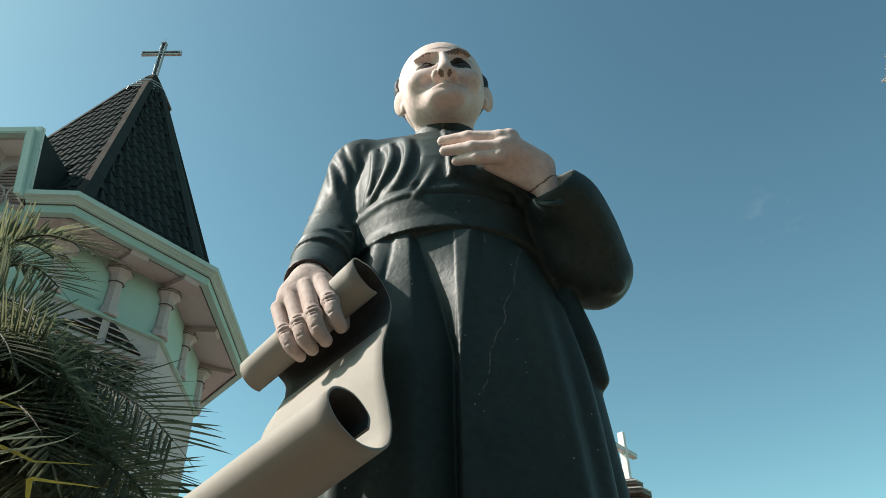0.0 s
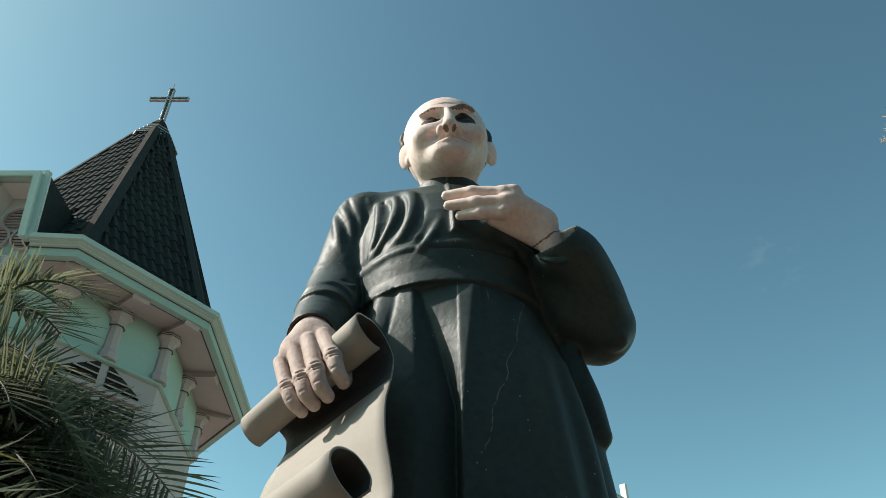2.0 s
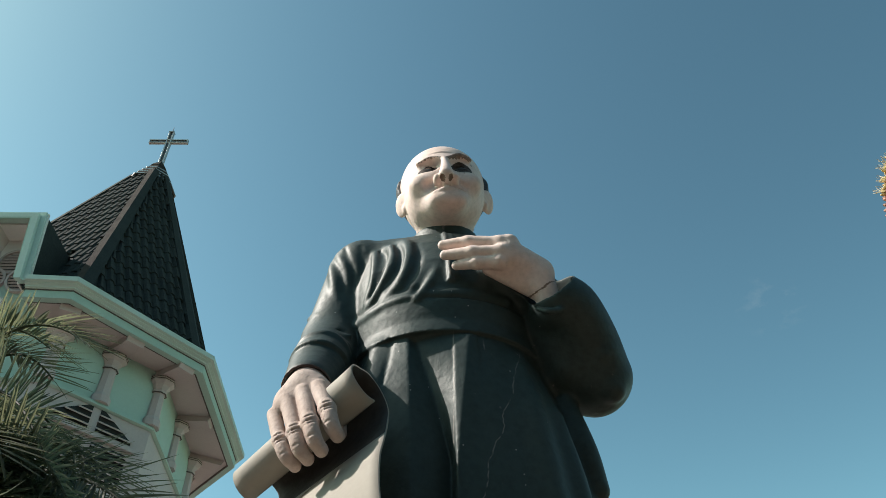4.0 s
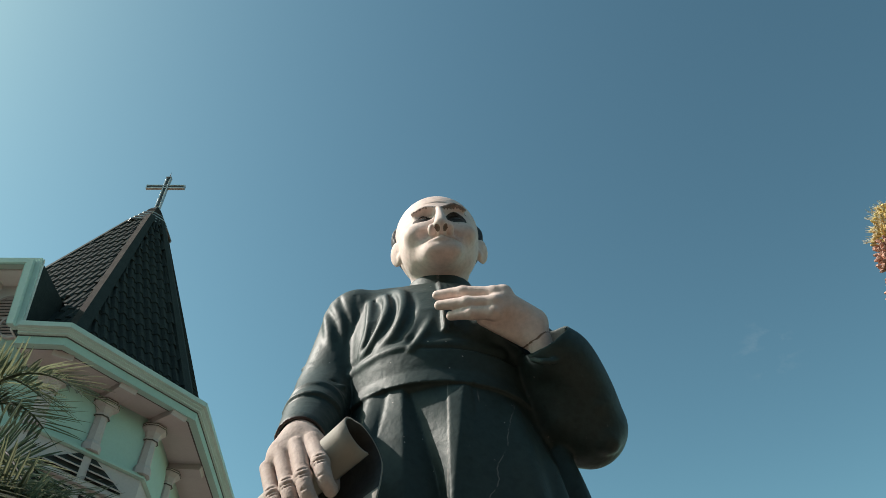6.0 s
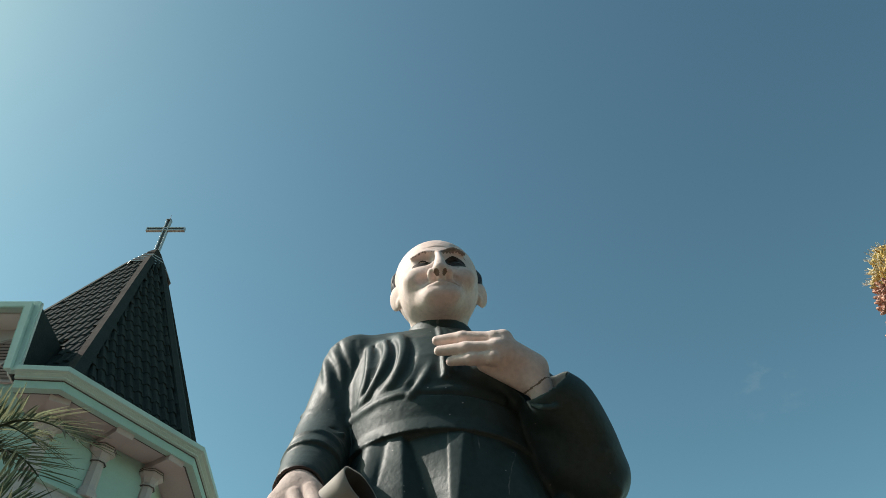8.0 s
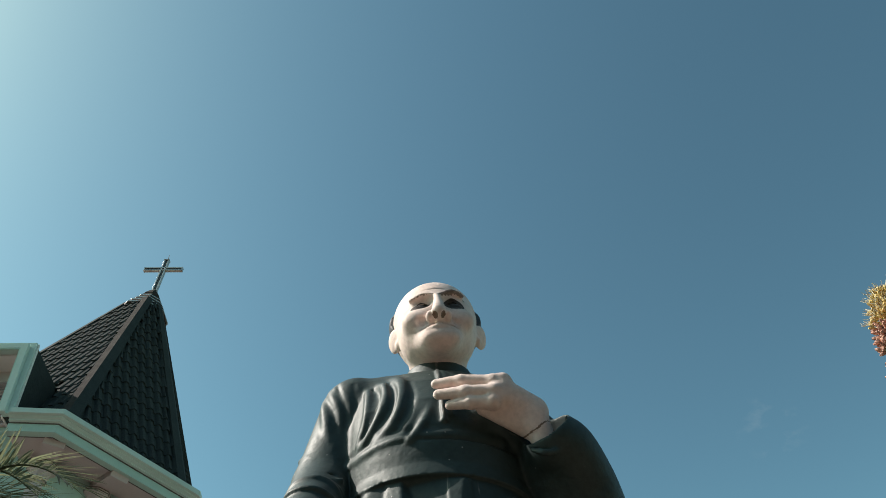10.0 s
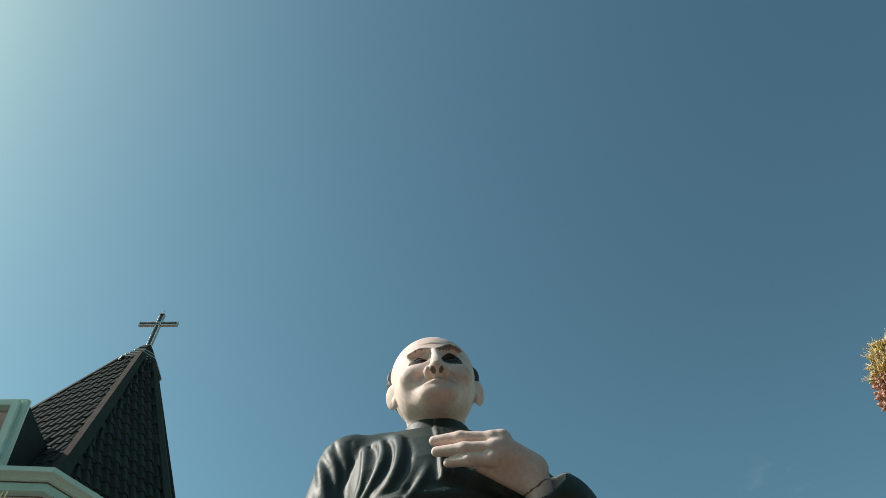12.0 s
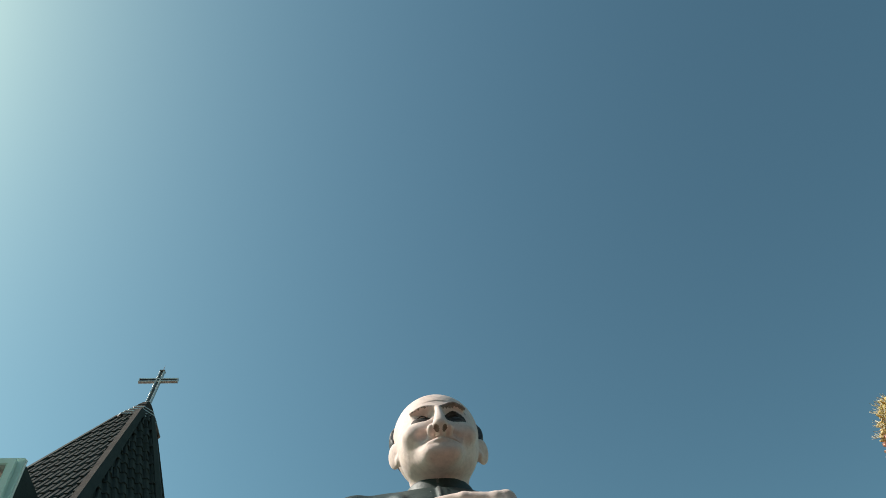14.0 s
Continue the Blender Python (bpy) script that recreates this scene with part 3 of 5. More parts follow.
robe.ridge([(-0.570, 2.28, 3.49), (-0.52, 2.212, 3.450), (-0.45, 2.190, 3.455), (-0.37, 2.217, 3.51)], [0.008, 0.025, 0.025, 0.010], 0.012)
robe.ridge([(-0.575, 2.39, 3.72), (-0.51, 2.33, 3.675), (-0.42, 2.325, 3.70)], [0.008, 0.023, 0.008], 0.018)
robe.ridge([(-0.575, 2.30, 3.545), (-0.52, 2.225, 3.508), (-0.45, 2.205, 3.508), (-0.39, 2.225, 3.545)], [0.004, 0.012, 0.012, 0.004], 0.010, cut=True)
for shift, lean, fat in ((-0.07, 0.05, 0.015), (0.01, -0.03, 0.017), (0.075, 0.035, 0.014)):
    arc = [Vector((-0.468, 2.22, 3.38)) + (shift + lean * math.sin(radians(a))) * Vector((0, -0.66, -0.75)) + 0.112 * Vector((math.cos(radians(a)), -0.75 * math.sin(radians(a)), 0.66 * math.sin(radians(a)))) for a in (-10, 35, 80, 125, 165)]
    robe.ridge([tuple(v) for v in arc], [0.003, fat * 0.8, fat, fat * 0.7, 0.003], 0.010)
# folds of the bent sleeve
robe.ridge([(0.66, 2.27, 3.50), (0.64, 2.21, 3.44), (0.60, 2.18, 3.40)], [0.006, 0.012, 0.006], 0.04)
# front closing of the blouse
robe.ridge([on_body(0.0, 4.10, 0.0), on_body(0.008, 3.95, 0.002), on_body(0.02, 3.78, 0.002), on_body(0.024, 3.69, 0.002)], [0.014] * 4, 0.010)
robe.ridge([on_body(0.028, 4.08, -0.004), on_body(0.038, 3.90, -0.004), on_body(0.052, 3.72, -0.004)], [0.014] * 3, 0.014)
robe.ridge([on_body(-0.018, 4.10, 0.006), on_body(-0.008, 3.95, 0.008), on_body(0.002, 3.78, 0.008), on_body(0.006, 3.70, 0.008)], [0.006] * 4, 0.006, cut=True)
# sash with crisp edges
sz = np.abs(robe.z - 3.515)
sash = np.maximum((np.sqrt((gx / (ga + 0.018)) ** 2 + (gy / (gb + 0.018)) ** 2) - 1) * np.minimum(ga, gb), sz - 0.078)
robe.blend((slice(None),) * 3, sash.astype(np.float32), 0.006)
del sash
# long soft folds of the skirt
robe.ridge([on_body(-0.25, 3.42, -0.02), on_body(-0.27, 3.2, -0.012), on_body(-0.31, 2.9, -0.006), on_body(-0.36, 2.2, 0.0)], [0.014, 0.028, 0.034, 0.04], 0.06)
robe.ridge([on_body(-0.205, 3.435, 0.010), on_body(-0.212, 3.35, 0.012), on_body(-0.225, 3.22, 0.006)], [0.006, 0.009, 0.003], 0.012, cut=True)
robe.ridge([on_body(0.125, 3.435, 0.008), on_body(0.130, 3.38, 0.008), on_body(0.134, 3.32, 0.004)], [0.005, 0.006, 0.002], 0.010, cut=True)
robe.ridge([on_body(0.27, 3.35, -0.03), on_body(0.31, 3.1, -0.016), on_body(0.36, 2.7, -0.006), on_body(0.41, 2.1, 0.0), on_body(0.44, 1.3, 0.0)], [0.010, 0.026, 0.034, 0.04, 0.04], 0.07)
robe.ridge([on_body(0.40, 3.15, -0.02), on_body(0.44, 2.9, -0.010), on_body(0.47, 2.6, -0.006), on_body(0.49, 2.1)], [0.014, 0.030, 0.036, 0.04], 0.05)
# gathered tail of cloth at the hip
robe.ridge([(0.47, 2.34, 3.28), (0.515, 2.34, 3.08), (0.545, 2.36, 2.94)], [0.035, 0.046, 0.042], 0.025)
# hollow sleeves at the wrists, collar hollow
robe.rod((-0.468, 2.02, 3.155), (-0.468, 1.94, 3.07), 0.072, 0.080, 0.008, cut=True)
robe.rod((0.440, 2.100, 3.600), (0.350, 2.025, 3.712), 0.080, 0.138, 0.008, cut=True)
# lower lip of the wide cuff
robe.ridge([(0.350, 2.060, 3.525), (0.390, 2.030, 3.490), (0.440, 2.045, 3.510)], [0.010, 0.014, 0.010], 0.012)

# collar stands as a ring round the neck
col = Field((-0.24, 2.22, 4.06), (0.26, 2.72, 4.34), 0.007)
cx_, cy_, cz_ = col.x - 0.010, col.y - 2.468, col.z - 4.196 - 0.20 * (col.y - 2.468)
rr_ = np.sqrt(cx_ ** 2 + cy_ ** 2)
col.d = (np.maximum(np.abs(rr_ - 0.150 + 0.10 * cz_) - 0.013, np.abs(cz_) - 0.056)).astype(np.float32)
col.rod((-0.002, 2.312, 4.10), (0.0, 2.322, 4.21), 0.010, 0.009, 0.006)

# head
FACE = 0.0115
head = Field((-0.30, 2.00, 4.04), (0.32, 2.78, 4.86), 0.0038)
head.egg((0.010, 2.450, 4.582), (0.213, 0.240, 0.204), 0.02)
head.egg((0.012, 2.50, 4.572), (0.205, 0.22, 0.211), 0.02)
head.egg((0.010, 2.340, 4.44), (0.192, 0.180, 0.200), 0.06)
head.egg((0.008, 2.335, 4.345), (0.166, 0.160, 0.140), 0.05)
head.rod((0.008, 2.475, 4.06), (0.006, 2.45, 4.30), 0.128, 0.136, 0.03)
BROWS = (((-0.004, 2.158, 4.503), (-0.060, 2.164, 4.508), (-0.118, 2.192, 4.500)), ((0.030, 2.158, 4.500), (0.086, 2.163, 4.528), (0.142, 2.196, 4.520)))
for line in BROWS:
    head.ridge(line, [0.006, 0.008, 0.004], 0.034)
# lower lip and chin, one broad bulge under the mouth
head.egg((0.012, 2.216, 4.266), (0.102, 0.066, 0.080), 0.06)
head.egg((0.018, 2.180, 4.228), (0.080, 0.042, 0.038), 0.045)
for sx in (-1, 1):
    head.egg((FACE + sx * 0.108, 2.206, 4.360), (0.060, 0.050 if sx < 0 else 0.044, 0.050), 0.055)
    # sockets and eyeballs
    head.egg((FACE + sx * 0.080, 2.142, 4.462), (0.060, 0.064, 0.042), 0.012, cut=True)
    head.egg((FACE + sx * 0.080, 2.216, 4.434), (0.049, 0.040, 0.038), 0.006)
    head.ridge([(FACE + sx * 0.034, 2.200, 4.466), (FACE + sx * 0.078, 2.190, 4.476), (FACE + sx * 0.126, 2.214, 4.462)], [0.002, 0.004, 0.002], 0.006)
    head.chain([(FACE + sx * 0.050, 2.185, 4.398), (FACE + sx * 0.088, 2.172, 4.390), (FACE + sx * 0.120, 2.192, 4.402)], [0.003] * 3, 0.014, cut=True)
    # fold from the nose to the corner of the mouth
    head.chain([(FACE + sx * 0.056, 2.158, 4.334), (FACE + sx * 0.086, 2.158, 4.304), (FACE + sx * 0.092, 2.166, 4.280)], [0.012, 0.016, 0.005] if sx < 0 else [0.010, 0.016, 0.006], 0.012, cut=True)
    if sx < 0:
        head.egg((FACE - 0.080, 2.146, 4.318), (0.033, 0.033, 0.032), 0.012, cut=True)
    # ears
    head.egg((0.014 + sx * 0.208, 2.395, 4.432), (0.018, 0.052, 0.064), 0.012, turn=(8, sx * 14, -sx * 32))
    head.egg((0.014 + sx * 0.238, 2.368, 4.435), (0.015, 0.034, 0.048), 0.008, cut=True, turn=(8, sx * 14, -sx * 32))
    head.egg((0.014 + sx * 0.190, 2.376, 4.388), (0.017, 0.026, 0.022), 0.014)
for sx in (-1, 1):
    # hollow between the bridge of the nose and the eye
    head.egg((FACE + sx * 0.056, 2.148, 4.462), (0.022, 0.034, 0.028), 0.014, cut=True)
head.chain([(FACE, 2.154, 4.484), (FACE, 2.120, 4.410), (FACE, 2.104, 4.348), (FACE, 2.102, 4.324)], [0.013, 0.020, 0.030, 0.034], 0.016)
for sx in (-1, 1):
    head.egg((FACE + sx * 0.040, 2.138, 4.326), (0.021, 0.036, 0.022), 0.010)
    head.egg((FACE + 0.001 + sx * 0.0245, 2.100, 4.294), (0.0155, 0.023, 0.016), 0.004, cut=True)
head.chain([(FACE, 2.132, 4.312), (FACE, 2.152, 4.296)], [0.020, 0.020], 0.016)
# brow bone behind the higher brow
head.egg((0.092, 2.204, 4.536), (0.050, 0.036, 0.022), 0.012)
# mouth
head.chain([(-0.070, 2.168, 4.274), (-0.036, 2.153, 4.282), (FACE, 2.143, 4.287), (0.054, 2.152, 4.285), (0.092, 2.176, 4.279)], [0.003, 0.005, 0.007, 0.006, 0.004], 0.006, cut=True)
head.ridge([(-0.040, 2.154, 4.264), (FACE, 2.138, 4.266), (0.062, 2.154, 4.264)], [0.006, 0.013, 0.006], 0.012)
head.chain([(-0.028, 2.154, 4.239), (FACE, 2.150, 4.240), (0.050, 2.156, 4.239)], [0.004, 0.007, 0.004], 0.012, cut=True)
# crease across the forehead
head.chain([(-0.06, 2.200, 4.585), (FACE, 2.197, 4.588), (0.08, 2.202, 4.585)], [0.002] * 3, 0.012, cut=True)

# hair round the back of the skull
hair = Field((-0.30, 2.25, 4.16), (0.32, 2.80, 4.86), 0.0075)
hair.egg((0.012, 2.470, 4.590), (0.236, 0.250, 0.180), 0.02)
hair.egg((0.018, 2.50, 4.41), (0.138, 0.15, 0.15), 0.05)
edge = 2.415 + 0.18 * np.clip(hair.z - 4.56, 0, 1) + 0.06 * np.clip(4.42 - hair.z, 0, 0.1)
hair.d = np.maximum(hair.d, np.maximum(edge - hair.y, hair.z - 4.75).astype(np.float32))


def painted(v, q):
    """The paint on each face of the head: flesh, dark eyes and pupils, brown nostrils and brows."""
    c = v[q].mean(1)
    slot = np.ones(len(q), np.int32)
    for sx in (-1, 1):
        ex, ez = (-0.068, 4.444) if sx < 0 else (0.091, 4.448)
        dx, dz = c[:, 0] - ex, c[:, 2] - ez
        lean = dz - (0.14 if sx < 0 else -0.02) * dx + 0.10 * np.abs(dx)
        almond = (np.abs(dx / (0.048 if sx < 0 else 0.052)) ** 1.7 + (np.abs(lean - 0.003) / (0.030 if sx < 0 else 0.048)) ** 2 < 1) & (c[:, 1] < 2.27)
        slot[almond] = 3
        slot[almond & ((dx - 0.006) ** 2 + (dz - 0.002) ** 2 < 0.014 ** 2)] = 2
        line = np.array(BROWS[(sx + 1) // 2]) + (0, -0.004, -0.003)
        ragged = np.sin(c[:, 0] * 310 + c[:, 2] * 160) * np.sin(c[:, 0] * 117 - c[:, 2] * 230)
        for n_, (a, b) in enumerate(zip(line, line[1:])):
            k = np.clip(((c - a) @ (b - a)) / ((b - a) @ (b - a)), 0, 1)
            far = np.linalg.norm((c - a - k[:, None] * (b - a)) * (1, 0.0 if sx > 0 else 0.6, 1), axis=1) + 9.0 * (c[:, 1] > 2.28)
            slot[(far < (0.0014 if sx < 0 else 0.0095) - 0.003 * k * n_ * (sx > 0) + (0.0030 if sx < 0 else 0.002) * ragged) & (slot == 1)] = 5
        slot[((c - (FACE + 0.001 + sx * 0.0245, 2.100, 4.294)) ** 2 / np.array((0.0180, 0.026, 0.0180)) ** 2).sum(1) < 1] = 4
    return slot


# hand that grips the scroll
grip = Field((-0.66, 1.70, 2.70), (-0.26, 2.14, 3.26), 0.0034)
grip.rod((-0.468, 2.05, 3.19), (-0.466, 1.985, 3.12), 0.066, 0.070, 0.02)
grip.rod((-0.510, 1.965, 3.060), (-0.420, 1.955, 3.085), 0.052, 0.052, 0.04)
grip.rod((-0.515, 1.945, 3.02), (-0.410, 1.945, 3.055), 0.040, 0.040, 0.03)
FINGERS = (((-0.414, 1.918, 3.085), (-0.372, 1.838, 2.965), (-0.350, 1.822, 2.900), (-0.332, 1.838, 2.875), 0.0285),
           ((-0.460, 1.918, 3.068), (-0.418, 1.828, 2.912), (-0.395, 1.812, 2.848), (-0.374, 1.828, 2.822), 0.0275),
           ((-0.508, 1.926, 3.040), (-0.463, 1.848, 2.892), (-0.440, 1.832, 2.830), (-0.415, 1.848, 2.804), 0.0265),
           ((-0.550, 1.950, 3.005), (-0.511, 1.878, 2.880), (-0.482, 1.862, 2.820), (-0.455, 1.878, 2.797), 0.0245))
for *pts, r in FINGERS:
    pts = pts[:1] + [(x + 0.006, y + 0.010, z) for x, y, z in pts[1:]]
    grip.ridge(pts, [r * 1.0, r * 0.93, r * 0.88, r * 0.74], 0.006)
    grip.egg(pts[1], (r * 1.02, r * 0.98, r * 1.02), 0.010)
    grip.egg(pts[3], (r * 0.7, r * 0.95, r * 0.7), 0.006)
    along = (Vector(pts[2]) - Vector(pts[1])).normalized()
    side = along.cross(Vector((-0.2, -1, 0.1))).normalized()
    for at, deep in ((-0.008, 0.0030), (0.010, 0.0036), (0.022, 0.0026), (0.068, 0.0026)):
        c = Vector(pts[1]) + along * at + Vector((-0.1, -1, 0.15)).normalized() * r * 0.96
        grip.chain([tuple(c - side * r * 0.6 + Vector((0, r * 0.25, 0))), tuple(c), tuple(c + side * r * 0.6 + Vector((0, r * 0.25, 0)))], [deep * 0.6, deep, deep * 0.6], 0.004, cut=True)
grip.chain([(-0.395, 1.99, 3.06), (-0.352, 1.96, 3.00), (-0.338, 1.95, 2.94)], [0.036, 0.032, 0.026], 0.015)

# hand laid on the chest
palm_hand = Field((-0.06, 1.90, 3.42), (0.56, 2.26, 3.92), 0.0040)
palm_hand.rod((0.262, 2.020, 3.760), (0.372, 2.062, 3.715), 0.062, 0.060, 0.03, flat=((-0.15, 1, 0.1), 1.35))
palm_hand.rod((0.256, 2.012, 3.814), (0.244, 2.012, 3.735), 0.040, 0.036, 0.018)
palm_hand.rod((0.375, 2.068, 3.690), (0.408, 2.100, 3.565), 0.052, 0.046, 0.02)
# heel of the hand, thickened to block sun from the sleeve
palm_hand.rod((0.18, 2.055, 3.725), (0.35, 2.090, 3.665), 0.034, 0.052, 0.03)
for pts, r in ((((-0.008, 2.062, 3.852), (0.095, 2.028, 3.836), (0.222, 2.006, 3.812)), 0.026),
               (((0.000, 2.048, 3.785), (0.108, 2.012, 3.766), (0.222, 1.996, 3.756)), 0.026),
               (((0.046, 2.052, 3.734), (0.128, 2.022, 3.722), (0.215, 2.006, 3.712)), 0.025)):
    palm_hand.ridge(pts, [r * 0.78, r, r * 1.1], 0.004)
    palm_hand.egg(pts[2], (r * 1.15,) * 3, 0.02)
    palm_hand.egg(pts[1], (r * 1.08,) * 3, 0.012)



def ringed(v, q):
    """A dark crack round the wrist of the hand on the chest."""
    c = v[q].mean(1) - (0.375, 2.068, 3.690)
    way_ = np.array((0.075, 0.060, -0.150))
    k = c @ way_ / (way_ @ way_) + 0.03 * np.sin(c[:, 2] * 90)
    return np.where((np.abs(k - 0.30) < 0.012 + 0.012 * np.clip(-c[:, 2] * 8 - 0.4, 0, 1)) & (c[:, 1] < 0.1), 4, 1)


# thin dark rim on the scroll-side cuff
rim = Field((-0.62, 1.90, 3.02), (-0.32, 2.18, 3.30), 0.006)
axis_ = Vector((0.0, -0.66, -0.75)).normalized()
side_, up_ = Vector((1, 0, 0)), axis_.cross(Vector((1, 0, 0)))
hoop = [Vector((-0.468, 2.005, 3.135)) + 0.084 * (math.cos(a) * side_ + math.sin(a) * up_) for a in np.linspace(0, math.tau, 25)]
rim.chain([tuple(p) for p in hoop], [0.0065] * 25, 0.004)



def tilted(v):
    """The head leans a little towards one shoulder."""
    lean = math.radians(3.2)
    x, z = v[:, 0] - 0.01, v[:, 2] - 4.24
    return np.stack((0.013 + x * math.cos(lean) - z * math.sin(lean), v[:, 1], 4.244 + z * math.cos(lean) + x * math.sin(lean)), 1)


verts, faces, slots, base = [], [], [], 0
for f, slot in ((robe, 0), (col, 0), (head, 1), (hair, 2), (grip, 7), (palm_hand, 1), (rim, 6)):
    v, qd = f.skin()
    verts.append(tilted(v) if f in (head, hair) else v)
    faces.append(qd + base)
    slots.append(painted(v, qd) if f is head else ringed(v, qd) if f is palm_hand else np.full(len(qd), slot))
    base += len(v)
verts, faces, slots = np.concatenate(verts), np.concatenate(faces), np.concatenate(slots)
me = bpy.data.meshes.new("statue")
me.vertices.add(len(verts))
me.vertices.foreach_set("co", verts.astype(np.float32).ravel())
me.loops.add(faces.size)
me.loops.foreach_set("vertex_index", faces.astype(np.int32).ravel())
me.polygons.add(len(faces))
me.polygons.foreach_set("loop_start", np.arange(0, faces.size, 4, dtype=np.int32))
me.polygons.foreach_set("material_index", slots.astype(np.int32))
me.polygons.foreach_set("use_smooth", np.ones(len(faces), bool))
me.update(calc_edges=True)
me.validate()
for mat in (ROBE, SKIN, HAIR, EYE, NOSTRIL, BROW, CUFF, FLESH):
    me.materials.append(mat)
tagged(new("statue", me), "large painted statue in a dark green-black robe on a pedestal", "statue")

bm = bmesh.new()
box(bm, (-0.95, 1.62, 0.004), (0.97, 3.30, 0.70), bevel=0.03)
pedestal = part("pedestal", bm, PLINTH, None)
tagged(pedestal, "plain grey plastered pedestal under the statue", "pedestal")
bm = bmesh.new()
box(bm, (-1.02, 1.55, 0.70), (1.04, 3.37, 0.832), bevel=0.02)
part("cap_slab", bm, PLINTH, pedestal)

# ---- scroll in the statue's hand ----
AXIS = Vector((0.787, -0.502, 0.359)).normalized()
TOWARD = Vector((-0.537, -0.843, 0.0))
ABOVE = TOWARD.cross(AXIS)
END = Vector((-0.246, 1.86, 3.031))
ROLL_BACK = Vector((-0.378, 0.212, -0.247))


def sheet_mesh(profile, reach, thick=0.007):
    """A thick sheet, the profile (toward, above) drawn along the scroll's axis; reach: how far back it runs along the axis, by share of the profile."""
    bm, n, cols = bmesh.new(), len(profile), 14
    rows = []
    for i, p in enumerate(profile):
        t = (profile[min(i + 1, n - 1)] - profile[max(i - 1, 0)]).normalized()
        nrm = Vector((-t.y, t.x))
        f = i / (n - 1)
        row = []
        for s in (1, -1):
            q = p + nrm * (s * thick / 2)
            for k in range(cols):
                back = ROLL_BACK.lerp(-AXIS * np.interp(f, *reach), float(np.interp(f, (0.24, 0.40), (0, 1))))
                taper = 1 - 0.20 * k / (cols - 1) * float(np.interp(f, (0.16, 0.30), (1, 0)))
                w = C + (q - C) * taper
                row.append(bm.verts.new(END + back * (k / (cols - 1)) + TOWARD * w.x + ABOVE * w.y))
        rows.append(row[:cols] + row[cols:][::-1])
    m = 2 * cols
    for j, (a, b) in enumerate(zip(rows, rows[1:])):
        for i in range(m):
            face = bm.faces.new((a[i], a[(i + 1) % m], b[(i + 1) % m], b[i]))
            # the hollow inside of both rolls: its deep shade is put into the colour
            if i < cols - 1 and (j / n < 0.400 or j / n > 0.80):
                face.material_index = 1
    for r in (rows[0][::-1], rows[-1]):
        for k in range(cols - 1):
            bm.faces.new((r[k], r[k + 1], r[m - 2 - k], r[m - 1 - k]))
    return bm


C, R = Vector((-0.004, 0.048)), 0.068
sheet_line = [C + R * Vector((math.cos(a), math.sin(a))) for a in np.linspace(radians(-112), radians(92), 26)]
sheet_line += spline([(-0.006, 0.117), (-0.054, 0.122), (-0.100, 0.082), (-0.110, 0.0), (-0.06, -0.104), (0.0, -0.20), (0.057, -0.291), (0.117, -0.429), (0.150, -0.560), (0.180, -0.650),
                      (0.240, -0.722), (0.335, -0.750), (0.405, -0.715), (0.420, -0.655), (0.375, -0.603), (0.305, -0.592), (0.265, -0.635), (0.285, -0.685)], 6)[1:]
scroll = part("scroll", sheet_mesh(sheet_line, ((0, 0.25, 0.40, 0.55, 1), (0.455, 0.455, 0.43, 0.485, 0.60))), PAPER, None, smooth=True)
scroll.data.materials.append(HOLLOW_SHADE)
tagged(scroll, "cream painted scroll unrolled from the statue's fist", "scroll")


# ---- church tower ----
# plans of the cornice and of the walls, counter-clockwise from the corner nearest the statue; the spire's axis is the origin
EAVES = [(1.21, -3.61), (2.80, -1.80), (2.91, 1.41), (1.45, 3.5), (-1.45, 3.5), (-2.85, 1.40), (-2.80, -1.80), (-1.21, -3.61)]
PLAN = [(1.19, -3.55), (2.78, -1.88), (2.78, 1.35), (1.19, 3.0), (-1.19, 3.0), (-2.78, 1.35), (-2.78, -1.88), (-1.19, -3.55)]
TOP, SOFFIT, LEDGE = 8.63, 8.37, 7.46
BAY = 0.50
tower = empty("church_tower", pose(-6.44, 11.40, 0, 0, 0, 4.0), "mint and white octagonal church tower with a dark tiled spire", "church tower")

# lower wall with a thin moulded ledge
bm = bmesh.new()
prism(bm, inset(PLAN, 0.70), 0.0, LEDGE - 0.07)
part("lower_wall", bm, PINK, tower, "mauve-white plastered wall")
bm = bmesh.new()
band(bm, [(inset(PLAN, 0.68), LEDGE - 0.07), (inset(PLAN, 0.64), LEDGE - 0.055), (inset(PLAN, 0.64), LEDGE - 0.03), (inset(PLAN, 0.66), LEDGE - 0.022),
          (inset(PLAN, 0.66), LEDGE), (inset(PLAN, 1.4), LEDGE), (inset(PLAN, 1.4), LEDGE - 0.07)])
part("ledge", bm, MINT, tower, "mint moulded ledge")
# drum above the ledge
bm = bmesh.new()
prism(bm, inset(PLAN, 0.73), LEDGE, SOFFIT + 0.08)
part("drum_wall", bm, MINT, tower, "mint green wall behind the columns")


def cornice_ring(d):
    """The cornice's outline at inset d, cut open over the bay of the dormer."""
    ring = inset(EAVES, d)
    return [(BAY, ring[0][1])] + ring[:] + [(-BAY, ring[7][1])]


